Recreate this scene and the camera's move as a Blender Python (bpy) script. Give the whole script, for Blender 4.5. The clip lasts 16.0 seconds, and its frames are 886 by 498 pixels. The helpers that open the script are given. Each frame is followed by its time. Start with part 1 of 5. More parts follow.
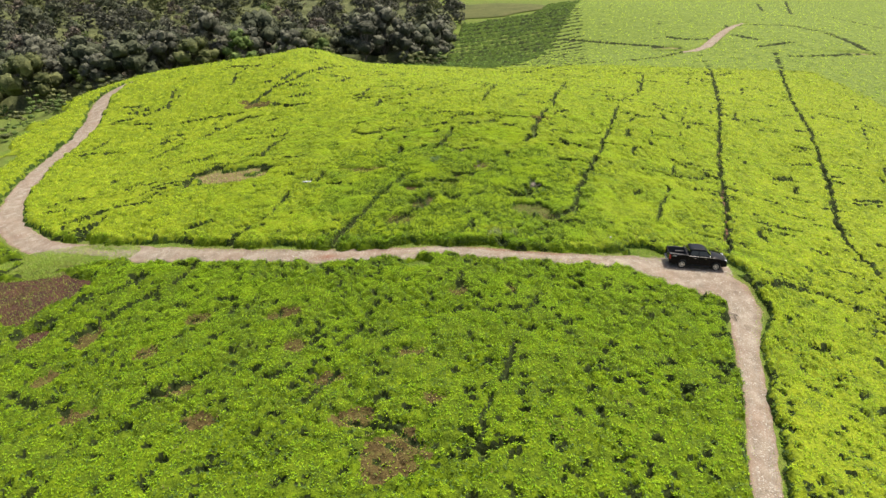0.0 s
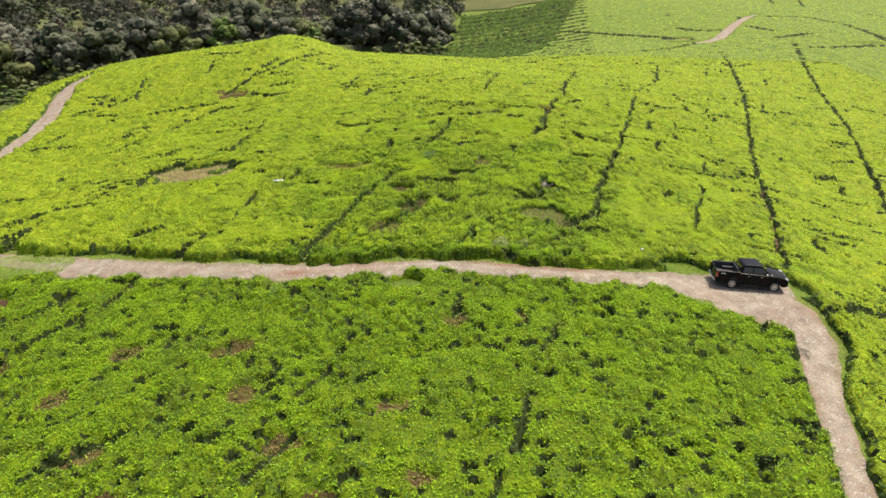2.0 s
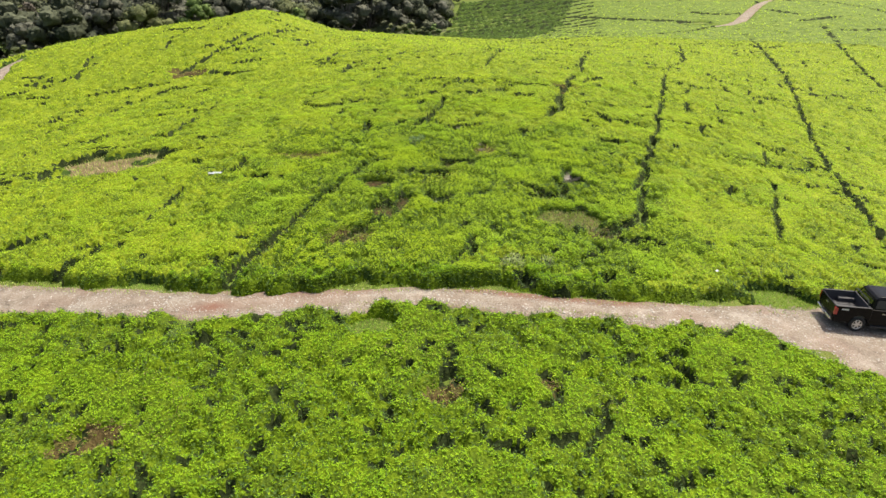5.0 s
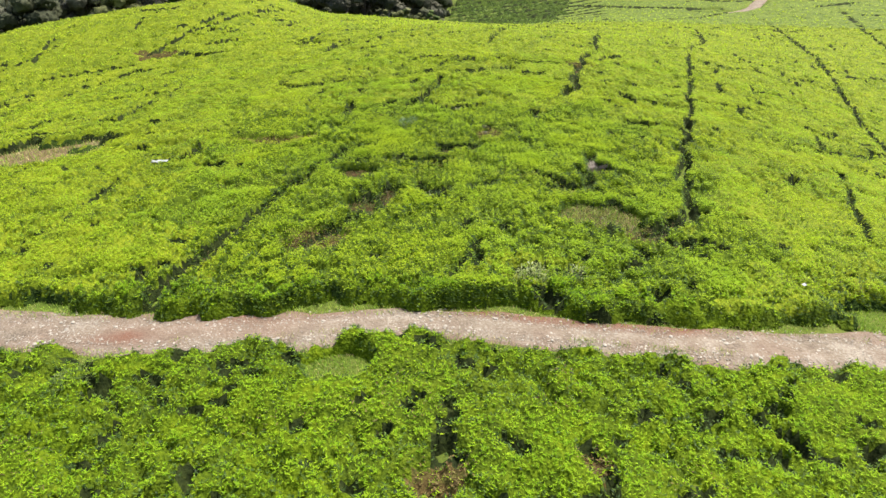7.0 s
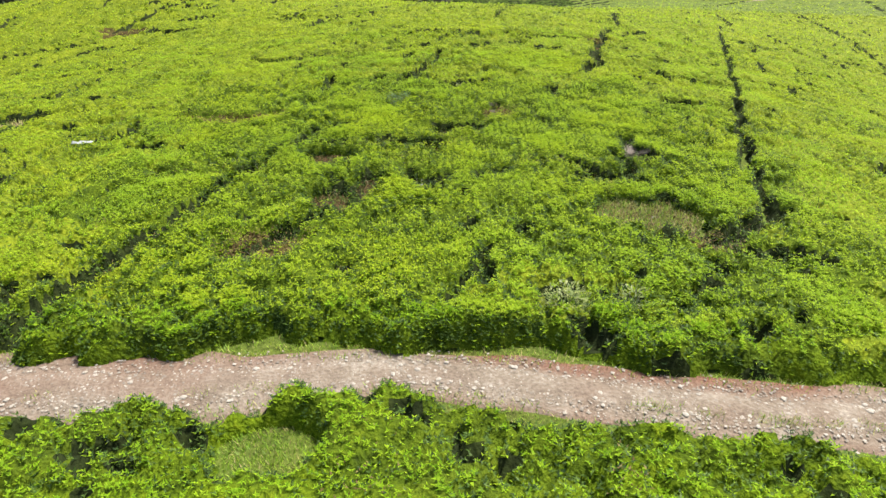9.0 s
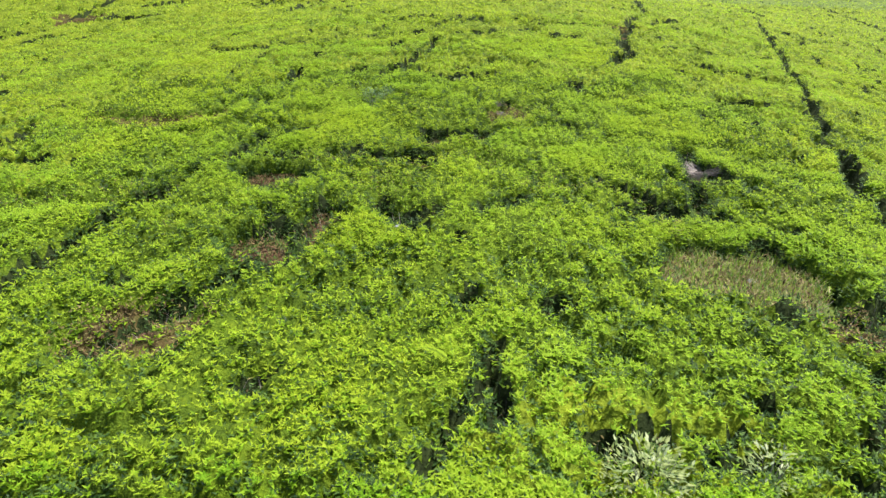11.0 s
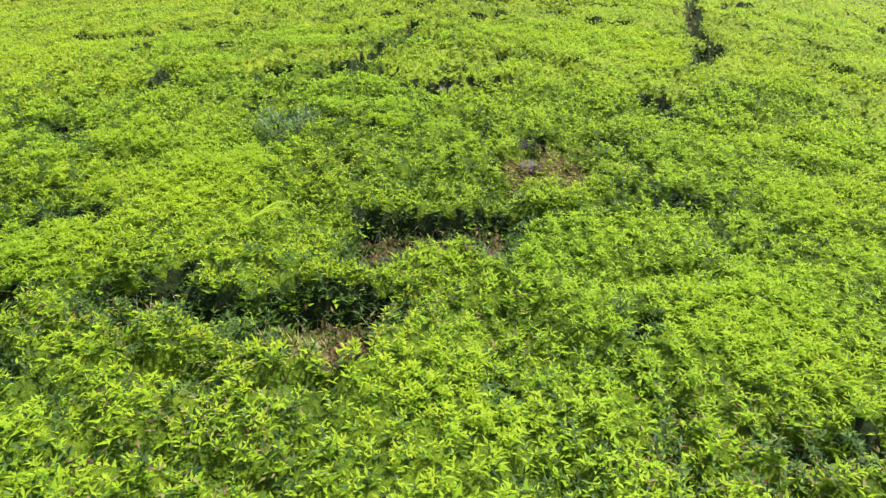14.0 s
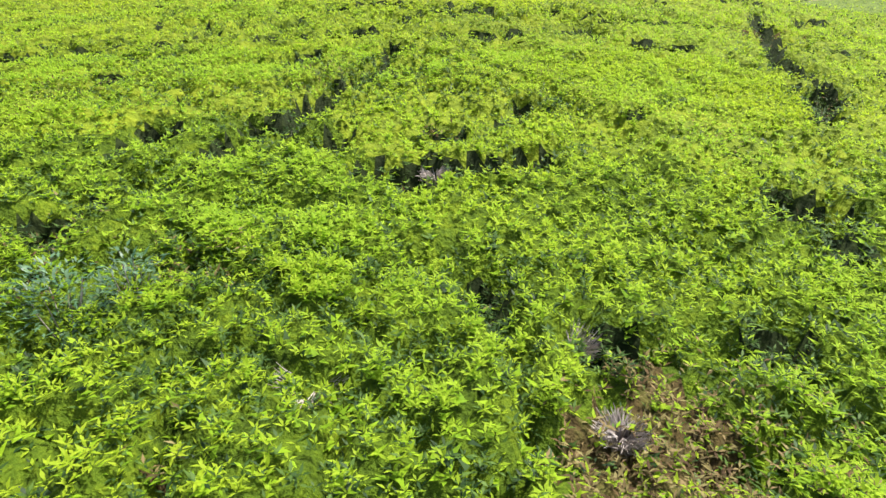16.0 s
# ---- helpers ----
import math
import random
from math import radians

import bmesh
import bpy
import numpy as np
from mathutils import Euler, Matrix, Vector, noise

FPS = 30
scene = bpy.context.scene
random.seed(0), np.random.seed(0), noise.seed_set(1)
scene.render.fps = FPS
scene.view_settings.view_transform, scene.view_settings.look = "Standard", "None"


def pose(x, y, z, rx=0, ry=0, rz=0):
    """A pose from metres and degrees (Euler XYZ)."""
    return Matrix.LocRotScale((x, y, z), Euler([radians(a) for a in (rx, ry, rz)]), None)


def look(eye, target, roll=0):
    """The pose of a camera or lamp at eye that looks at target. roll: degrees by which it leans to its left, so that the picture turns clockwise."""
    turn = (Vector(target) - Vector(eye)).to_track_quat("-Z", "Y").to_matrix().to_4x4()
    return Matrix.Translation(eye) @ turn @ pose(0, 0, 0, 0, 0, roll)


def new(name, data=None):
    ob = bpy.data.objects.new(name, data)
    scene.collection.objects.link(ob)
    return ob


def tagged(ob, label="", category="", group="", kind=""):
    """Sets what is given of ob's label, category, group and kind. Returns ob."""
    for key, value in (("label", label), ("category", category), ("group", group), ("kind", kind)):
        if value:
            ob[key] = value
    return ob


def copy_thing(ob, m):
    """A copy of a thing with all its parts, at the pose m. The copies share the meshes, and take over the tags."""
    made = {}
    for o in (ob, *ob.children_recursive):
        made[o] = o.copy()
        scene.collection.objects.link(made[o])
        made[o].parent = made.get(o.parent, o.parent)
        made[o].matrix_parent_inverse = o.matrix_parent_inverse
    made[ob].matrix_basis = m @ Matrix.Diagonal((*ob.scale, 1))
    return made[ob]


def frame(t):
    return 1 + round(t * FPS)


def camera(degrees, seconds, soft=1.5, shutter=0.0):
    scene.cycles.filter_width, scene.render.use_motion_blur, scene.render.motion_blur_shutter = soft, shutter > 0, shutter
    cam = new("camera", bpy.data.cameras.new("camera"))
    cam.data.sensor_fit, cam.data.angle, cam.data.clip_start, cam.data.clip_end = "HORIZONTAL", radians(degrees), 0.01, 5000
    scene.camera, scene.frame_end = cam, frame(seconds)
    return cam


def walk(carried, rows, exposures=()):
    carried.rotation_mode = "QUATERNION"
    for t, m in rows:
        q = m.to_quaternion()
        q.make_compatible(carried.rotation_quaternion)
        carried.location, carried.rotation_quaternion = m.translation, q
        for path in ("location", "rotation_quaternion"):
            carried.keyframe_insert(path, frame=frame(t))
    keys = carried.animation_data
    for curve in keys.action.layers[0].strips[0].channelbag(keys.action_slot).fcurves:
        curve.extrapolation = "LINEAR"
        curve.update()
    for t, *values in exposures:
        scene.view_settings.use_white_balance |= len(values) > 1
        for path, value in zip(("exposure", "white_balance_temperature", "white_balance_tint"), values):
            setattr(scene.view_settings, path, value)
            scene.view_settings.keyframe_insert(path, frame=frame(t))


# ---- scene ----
cam = camera(70.0, 16.0, soft=1.5)
# seconds, eye, turn in degrees
PATH = [
    (0.0, 0.00, 0.00, 26.40, 65.00, 0.00, -0.00),
    (0.5, 0.09, 2.76, 25.50, 64.97, -0.00, -0.00),
    (1.0, 0.22, 5.49, 24.59, 64.94, -0.09, 0.04),
    (1.5, 0.33, 8.01, 23.74, 64.89, -0.10, 0.02),
    (2.0, 0.45, 10.68, 22.84, 64.83, -0.10, 0.02),
    (2.5, 0.61, 13.27, 21.97, 64.80, -0.10, 0.02),
    (3.0, 0.71, 15.81, 21.08, 64.74, -0.22, 0.01),
    (3.5, 0.83, 18.31, 20.19, 64.71, -0.22, 0.01),
    (4.0, 0.95, 20.71, 19.29, 64.65, -0.22, 0.01),
    (6.5, 1.35, 31.58, 14.88, 64.40, 0.01, -0.19),
    (7.0, 1.37, 33.44, 14.07, 64.34, 0.01, -0.19),
    (7.5, 1.39, 35.28, 13.28, 64.28, 0.01, -0.19),
    (8.0, 1.42, 37.12, 12.52, 64.25, -0.10, -0.18),
    (10.5, 1.95, 47.21, 9.15, 64.14, -0.41, 0.29),
    (11.0, 2.01, 49.33, 9.01, 64.08, -0.53, 0.29),
    (11.5, 2.06, 51.53, 8.62, 64.19, -0.58, 0.19),
    (12.0, 2.21, 53.74, 8.30, 64.05, -0.53, 0.29),
    (12.5, 2.30, 56.10, 7.92, 63.97, -0.66, 0.26),
    (13.0, 2.42, 58.49, 7.56, 63.76, -0.66, 0.26),
    (13.5, 2.48, 60.88, 7.16, 63.71, -0.68, 0.21),
    (14.0, 2.55, 63.37, 6.68, 63.88, -0.96, 0.12),
    (14.5, 2.63, 65.79, 6.27, 63.85, -1.19, 0.11),
    (15.0, 2.71, 68.21, 5.91, 63.85, -1.32, 0.08),
    (15.5, 2.74, 70.23, 6.05, 63.99, -1.55, 0.09),
    (16.0, 2.77, 71.67, 6.26, 64.33, -1.63, 0.15),
]
walk(cam, [(t, pose(x, y, z, rx, ry, rz)) for t, x, y, z, rx, ry, rz in PATH], exposures=[(0.0, 0.62, 6950, 10), (4.0, 0.70, 6850, 10), (8.2, 0.70, 6700, 10), (10.4, 0.60, 6450, 10),
      (10.8, 0.66, 6250, 10), (11.4, 0.75, 6150, 10), (16.0, 0.80, 6300, 10)])

# ---- light: high sun through thin cloud, hazy sky ----
SUN_UP, SUN_ROUND = 67.0, 55.0
world = bpy.data.worlds.new("world")
scene.world = world
world.use_nodes = True
wn, wl = world.node_tree.nodes, world.node_tree.links
sky = wn.new("ShaderNodeTexSky")
sky.sky_type, sky.sun_disc = "NISHITA", False
sky.sun_elevation, sky.sun_rotation = radians(SUN_UP), radians(SUN_ROUND)
sky.air_density, sky.dust_density = 1.0, 5.0
wn["Background"].inputs[1].default_value = 0.135
wl.new(sky.outputs[0], wn["Background"].inputs[0])
sun = new("sun", bpy.data.lights.new("sun", "SUN"))
sun.data.energy, sun.data.angle, sun.data.color = 4.4, radians(2.0), (1.0, 0.95, 0.86)
toward = Vector((math.sin(radians(SUN_ROUND)) * math.cos(radians(SUN_UP)),
                 math.cos(radians(SUN_ROUND)) * math.cos(radians(SUN_UP)), math.sin(radians(SUN_UP))))
sun.matrix_world = look(toward * 100, (0, 0, 0))


# ---- materials ----
def surface(name, colours, scale=1.0, fine=8.0, rough=0.8, bump=0.0, bump_size=0.05, metal=0.0, spread=0.0, leaf=0.0,
            coat=0.0, broad=None, gloss=0.5, worn=None):
    """A procedural surface: a colour ramp over noise of two sizes (metres), optional change from island to island."""
    m = bpy.data.materials.new(name)
    m.use_nodes = True
    n, l = m.node_tree.nodes, m.node_tree.links
    b = n["Principled BSDF"]
    place = n.new("ShaderNodeNewGeometry")
    big, small = n.new("ShaderNodeTexNoise"), n.new("ShaderNodeTexNoise")
    big.inputs["Scale"].default_value, small.inputs["Scale"].default_value = 1 / scale, fine / scale
    big.inputs["Detail"].default_value, small.inputs["Detail"].default_value = 3.0, 4.0
    for t in (big, small):
        l.new(place.outputs["Position"], t.inputs["Vector"])
    mix = n.new("ShaderNodeMath")
    mix.operation = "MULTIPLY_ADD"
    l.new(small.outputs["Fac"], mix.inputs[0])
    mix.inputs[1].default_value = 0.5
    half = n.new("ShaderNodeMath")
    half.operation = "MULTIPLY"
    l.new(big.outputs["Fac"], half.inputs[0])
    half.inputs[1].default_value = 0.5
    l.new(half.outputs[0], mix.inputs[2])
    fac = mix.outputs[0]
    if spread:
        add = n.new("ShaderNodeMath")
        add.operation = "MULTIPLY_ADD"
        l.new(place.outputs["Random Per Island"], add.inputs[0])
        add.inputs[1].default_value = spread
        sub = n.new("ShaderNodeMath")
        sub.operation = "SUBTRACT"
        l.new(fac, sub.inputs[0])
        sub.inputs[1].default_value = spread / 2
        l.new(sub.outputs[0], add.inputs[2])
        fac = add.outputs[0]
    ramp = n.new("ShaderNodeValToRGB")
    ramp.color_ramp.elements[0].position, ramp.color_ramp.elements[1].position = 0.30, 0.70
    for i in range(len(colours) - 2):
        ramp.color_ramp.elements.new(0.30 + 0.40 * (i + 1) / (len(colours) - 1))
    for e, c in zip(ramp.color_ramp.elements, colours):
        e.color = (*c, 1)
    l.new(fac, ramp.inputs["Fac"])
    colour = ramp.outputs["Color"]
    if broad:
        wide = n.new("ShaderNodeTexNoise")
        wide.inputs["Scale"].default_value, wide.inputs["Detail"].default_value = 1 / broad[0], 3.0
        l.new(place.outputs["Position"], wide.inputs["Vector"])
        shift = n.new("ShaderNodeValToRGB")
        shift.color_ramp.elements[0].position, shift.color_ramp.elements[1].position = 0.40, 0.66
        shift.color_ramp.elements[0].color, shift.color_ramp.elements[1].color = (0, 0, 0, 1), (1, 1, 1, 1)
        l.new(wide.outputs["Fac"], shift.inputs["Fac"])
        over = n.new("ShaderNodeMixRGB")
        l.new(shift.outputs["Color"], over.inputs["Fac"])
        l.new(colour, over.inputs["Color1"])
        over.inputs["Color2"].default_value = (*broad[1], 1)
        keep = n.new("ShaderNodeMixRGB")
        keep.inputs["Fac"].default_value = broad[2]
        l.new(colour, keep.inputs["Color1"])
        l.new(over.outputs["Color"], keep.inputs["Color2"])
        colour = keep.outputs["Color"]
    if worn:          # bare earth where the mesh says that the stones are worn away
        earth, amount, lay = n.new("ShaderNodeAttribute"), n.new("ShaderNodeMath"), n.new("ShaderNodeMixRGB")
        earth.attribute_name = "earth"
        amount.operation = "MULTIPLY"
        amount.use_clamp = True
        twice = n.new("ShaderNodeMath")
        twice.operation = "MULTIPLY"
        l.new(big.outputs["Fac"], twice.inputs[0])
        twice.inputs[1].default_value = 1.9
        l.new(earth.outputs["Fac"], amount.inputs[0])
        l.new(twice.outputs[0], amount.inputs[1])
        l.new(amount.outputs[0], lay.inputs["Fac"])
        l.new(colour, lay.inputs["Color1"])
        lay.inputs["Color2"].default_value = (*worn, 1)
        colour = lay.outputs["Color"]
    l.new(colour, b.inputs["Base Color"])
    b.inputs["Roughness"].default_value, b.inputs["Metallic"].default_value = rough, metal
    b.inputs["Coat Weight"].default_value, b.inputs["Specular IOR Level"].default_value = coat, gloss
    if bump:
        d = n.new("ShaderNodeBump")
        d.inputs["Strength"].default_value, d.inputs["Distance"].default_value = bump, bump_size
        l.new(small.outputs["Fac"], d.inputs["Height"])
        l.new(d.outputs["Normal"], b.inputs["Normal"])
    if leaf:
        thin, both = n.new("ShaderNodeBsdfTranslucent"), n.new("ShaderNodeMixShader")
        l.new(colour, thin.inputs["Color"])
        both.inputs["Fac"].default_value = leaf
        l.new(b.outputs[0], both.inputs[1])
        l.new(thin.outputs[0], both.inputs[2])
        l.new(both.outputs[0], n["Material Output"].inputs["Surface"])
    return m


def plain(name, colour, rough=0.5, metal=0.0, coat=0.0, vary=0.12, size=0.3):
    """A nearly even surface with slight dirt."""
    lo, hi = [max(0.0, c * (1 - vary)) for c in colour], [min(1.0, c * (1 + vary)) for c in colour]
    return surface(name, [lo, hi], size, 10, rough, metal=metal, coat=coat)


M_FLUSH = surface("tea_flush", [(0.235, 0.39, 0.026), (0.305, 0.47, 0.031), (0.365, 0.525, 0.036), (0.40, 0.545, 0.042)], 2.4, 3, 0.6, spread=0.26, leaf=0.56, gloss=0.15,
                  broad=(6.0, (0.46, 0.53, 0.016), 0.5))
M_FLUSH_LOW = surface("tea_flush_below", [(0.15, 0.30, 0.014), (0.215, 0.39, 0.017), (0.275, 0.455, 0.02), (0.33, 0.50, 0.026)], 1.6, 3, 0.6, spread=0.3, leaf=0.5, gloss=0.1)
M_GREEN = surface("tea_green", [(0.17, 0.30, 0.015), (0.26, 0.42, 0.018), (0.35, 0.51, 0.024)], 1.8, 3, 0.6, spread=0.35, leaf=0.46, gloss=0.12)
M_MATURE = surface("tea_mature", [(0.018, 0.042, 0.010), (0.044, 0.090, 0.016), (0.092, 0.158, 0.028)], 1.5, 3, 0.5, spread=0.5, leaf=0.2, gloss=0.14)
M_ROUGHTEA = surface("tea_unplucked", [(0.035, 0.09, 0.010), (0.08, 0.16, 0.012), (0.15, 0.25, 0.02)], 4.0, 3, 0.6, spread=0.4, leaf=0.2, gloss=0.2)
# gap stems and soil, deep shade included in the tone
M_SHADED_STEMS = surface("tea_shaded_stems", [(0.007, 0.011, 0.003), (0.015, 0.024, 0.005), (0.032, 0.046, 0.009)], 0.7, 5, 0.9, 0.9, 0.08, gloss=0.15)
M_UNDER_SHADE = surface("tea_under_shade", [(0.022, 0.040, 0.005), (0.074, 0.120, 0.008), (0.145, 0.200, 0.010)], 0.5, 7, 0.85, 1.0, 0.12, gloss=0.08)
# table green with slight distance haze mixed into the colour
M_FARTEA = surface("tea_far", [(0.03, 0.055, 0.012), (0.098, 0.145, 0.016), (0.165, 0.21, 0.024)], 1.6, 4, 0.75, 0.9, 0.4, gloss=0.12)
M_ROUGHSHELL = surface("tea_rough_slope", [(0.012, 0.024, 0.007), (0.036, 0.062, 0.011), (0.075, 0.11, 0.018)], 3.2, 4, 0.9, 1.0, 0.5, gloss=0.05)
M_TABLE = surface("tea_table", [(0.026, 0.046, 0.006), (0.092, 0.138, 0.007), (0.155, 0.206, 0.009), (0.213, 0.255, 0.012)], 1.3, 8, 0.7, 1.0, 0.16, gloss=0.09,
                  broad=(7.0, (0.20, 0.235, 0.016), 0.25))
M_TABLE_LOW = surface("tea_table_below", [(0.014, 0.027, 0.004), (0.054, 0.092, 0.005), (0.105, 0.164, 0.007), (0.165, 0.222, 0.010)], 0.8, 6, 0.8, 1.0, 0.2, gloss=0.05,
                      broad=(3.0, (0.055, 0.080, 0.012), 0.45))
M_SHADED_SIDES = surface("tea_shaded_sides", [(0.010, 0.020, 0.005), (0.028, 0.055, 0.009), (0.07, 0.115, 0.014)], 0.5, 5, 0.8, 1.0, 0.15, gloss=0.08)
M_WITHERED = surface("tea_withered", [(0.030, 0.022, 0.010), (0.070, 0.052, 0.020), (0.10, 0.105, 0.026)], 0.7, 5, 0.9, 1.0, 0.12, gloss=0.05)
M_DRY = surface("dry_leaf", [(0.060, 0.036, 0.016), (0.115, 0.074, 0.030), (0.19, 0.14, 0.058)], 0.6, 4, 0.8, spread=0.6, leaf=0.12, gloss=0.2)
M_WEEDY = surface("weedy_leaf", [(0.075, 0.06, 0.022), (0.14, 0.115, 0.04), (0.21, 0.18, 0.07)], 0.6, 4, 0.8, spread=0.6, leaf=0.15, gloss=0.15)
M_TWIG = surface("dead_twig", [(0.16, 0.13, 0.11), (0.30, 0.26, 0.23), (0.42, 0.37, 0.33)], 0.5, 6, 0.85, spread=0.4)
M_GRASS = surface("grass_blade", [(0.13, 0.25, 0.018), (0.23, 0.39, 0.028), (0.33, 0.45, 0.05)], 1.2, 4, 0.55, spread=0.45, leaf=0.3)
M_STRAW = surface("dry_grass_blade", [(0.20, 0.19, 0.06), (0.36, 0.33, 0.12), (0.46, 0.41, 0.19)], 1.0, 4, 0.7, spread=0.5, leaf=0.25)
M_GROUND = surface("ground_soil", [(0.040, 0.070, 0.012), (0.085, 0.130, 0.020), (0.13, 0.165, 0.036)], 1.5, 9, 0.95, 0.9, 0.1,
                   broad=(4.0, (0.12, 0.080, 0.040), 0.3), gloss=0.1)
M_ROAD = surface("stony_track", [(0.095, 0.075, 0.055), (0.195, 0.165, 0.13), (0.32, 0.295, 0.25)], 0.9, 9, 0.95, 1.0, 0.06,
                 broad=(2.2, (0.18, 0.130, 0.100), 0.4), gloss=0.2, worn=(0.155, 0.075, 0.050))
M_REDSOIL = surface("red_soil", [(0.040, 0.014, 0.008), (0.085, 0.032, 0.018), (0.14, 0.070, 0.042)], 1.4, 9, 0.95, 0.8, 0.06)
M_REDEARTH = surface("red_earth", [(0.015, 0.004, 0.002), (0.037, 0.008, 0.005), (0.066, 0.018, 0.011)], 1.4, 9, 0.95, 0.8, 0.06)
M_DRYSOIL = surface("dry_soil", [(0.060, 0.038, 0.018), (0.115, 0.078, 0.032), (0.18, 0.145, 0.055)], 1.4, 9, 0.95, 0.8, 0.06)
M_PASTURE = surface("pale_pasture", [(0.040, 0.052, 0.016), (0.070, 0.078, 0.026), (0.10, 0.098, 0.038)], 9.0, 5, 0.95, gloss=0.1)
M_STONE = surface("pale_stone", [(0.17, 0.15, 0.125), (0.245, 0.225, 0.19), (0.34, 0.32, 0.28)], 0.8, 6, 0.9, 0.5, 0.01, spread=0.6)
M_BARK = surface("bark", [(0.06, 0.05, 0.04), (0.13, 0.11, 0.09), (0.20, 0.18, 0.16)], 1.5, 8, 0.9, 0.8, 0.05)
def crown_leaf(name, dark, light, leaf=0.15):
    """Foliage of the wood seen from far: two tones and what lies between."""
    mid = [(a + b) * 0.45 for a, b in zip(dark, light)]
    return surface(name, [dark, mid, light], 3.0, 5, 0.6, 0.8, 0.4, spread=0.3, leaf=leaf, gloss=0.06)


M_CROWNS = [
    crown_leaf("crown_dark", (0.022, 0.030, 0.019), (0.105, 0.116, 0.070)),
    crown_leaf("crown_grey", (0.036, 0.040, 0.030), (0.130, 0.134, 0.098)),
    crown_leaf("crown_olive", (0.040, 0.052, 0.022), (0.165, 0.180, 0.075)),
    crown_leaf("crown_brown", (0.050, 0.044, 0.034), (0.165, 0.145, 0.112), 0.1),
    crown_leaf("crown_fresh", (0.048, 0.085, 0.024), (0.170, 0.235, 0.070), 0.2),
]
M_BLUEWEED = surface("bluish_leaf", [(0.025, 0.075, 0.028), (0.06, 0.135, 0.052), (0.12, 0.205, 0.100)], 0.5, 4, 0.45, spread=0.4, leaf=0.15)
M_PALELEAF = surface("pale_leaf", [(0.10, 0.16, 0.035), (0.19, 0.25, 0.06), (0.28, 0.33, 0.10)], 0.5, 4, 0.45, spread=0.5, leaf=0.25)
M_PAINT = surface("black_car_paint", [(0.003, 0.003, 0.003), (0.004, 0.004, 0.005)], 0.5, 8, 0.25, gloss=0.12)
M_GLASS = plain("dark_glass", (0.008, 0.009, 0.010), 0.04, 0.0, 1.0)
M_RUBBER = plain("tyre_rubber", (0.012, 0.012, 0.012), 0.85)
M_ALLOY = plain("alloy", (0.62, 0.62, 0.63), 0.3, 0.9)
M_CHROME = plain("chrome", (0.50, 0.50, 0.51), 0.25, 1.0)
M_PLASTIC = plain("black_plastic", (0.018, 0.018, 0.019), 0.6)
M_LINER = plain("bed_liner", (0.035, 0.035, 0.038), 0.7)
M_TAIL = plain("red_lens", (0.32, 0.012, 0.012), 0.2, 0.0, 0.6)
M_HEAD = plain("clear_lens", (0.30, 0.31, 0.33), 0.2, 0.2, 0.6)
M_PLATE = plain("plate", (0.04, 0.04, 0.045), 0.5)
M_BAR = plain("plate_bar", (0.6, 0.6, 0.6), 0.5)
M_DECAL = plain("pale_decal", (0.5, 0.5, 0.5), 0.4)
M_SHEET = plain("white_sheet", (0.28, 0.30, 0.31), 0.5)

# ---- the lie of the land: broad swells and knolls ----
SWELL = [
    -0.3, -2.3, -5.2, -6.1, -3.8, -1.9, -3.0, -1.2, -4.6, -2.6, -0.8, -3.6, -2.9, -3.5,
    1.4, -1.1, 7.1, 8.7, -3.2, -3.2, -0.3, 3.1, -0.4, 2.2, -0.1, -7.6, -3.5, 1.5,
    -0.5, -3.6, -1.8, 1.2, 1.7, 2.0, 1.8, -2.1, -3.8, -2.2, 1.2, 2.1, 0.8, 0.2,
    -1.1, -2.2, -2.9, -3.0, -2.6, -1.8, -0.7,
]
KNOLL = [
    -1.7, -1.2, -1.5, -1.3, -2.4, 1.7, -2.6, 0.0, 1.0, -0.3, -2.2, 2.2, -0.4, -0.0,
    -0.2, -0.7, -0.3, -0.2, 1.0, -0.0, -0.9, -0.2, 1.5, -1.7, -1.5, 1.0, 1.6, -0.1,
    1.1, -0.7, -1.8, -0.5, -1.3, -2.4, 0.8, -0.1,
]
BUSH = 0.9    # height of the plucking table over the ground


def smooth(a, b, v):
    t = np.clip((v - a) / (b - a), 0, 1)
    return t * t * (3 - 2 * t)


def bells(xs, ys, size, gains, x, y):
    """Sum of round bells of one size on a lattice."""
    gx = [np.exp(-((x - a) ** 2) / (2 * size * size)) for a in xs]
    gy = [np.exp(-((y - b) ** 2) / (2 * size * size)) for b in ys]
    out = np.zeros_like(x)
    for i in range(len(xs)):
        for j in range(len(ys)):
            out += gains[i * len(ys) + j] * gx[i] * gy[j]
    return out


def table(x, y):
    """Height of the even bush tops."""
    x, y = np.asarray(x, float), np.asarray(y, float)
    rise = smooth(112, 142, y) * (1 - smooth(182, 215, y))          # a knoll on the skyline and the saddle beside it
    crest = rise * np.interp(x, [-84, -80, -68, -56, -42, -36, -32, -28, -24, -19, -12, 0, 20, 30, 45],
                             [0, 1.15, 1.85, 0.9, 0.4, 0.8, 1.5, 0.65, -0.65, -1.95, -1.95, -1.75, -1.45, -0.6, 0])
    crest += 0.95 * np.exp(-((x - 27.5) ** 2 + (y - 51.5) ** 2) / (2 * 3.5 ** 2))
    return (crest + bells(np.linspace(-160, 200, 7), np.linspace(0, 340, 7), 65.0, SWELL, x, y)
            + bells(np.linspace(-48, 48, 6), np.linspace(34, 134, 6), 20.0, KNOLL, x, y))


def ground_z(x, y):
    return table(x, y) - BUSH


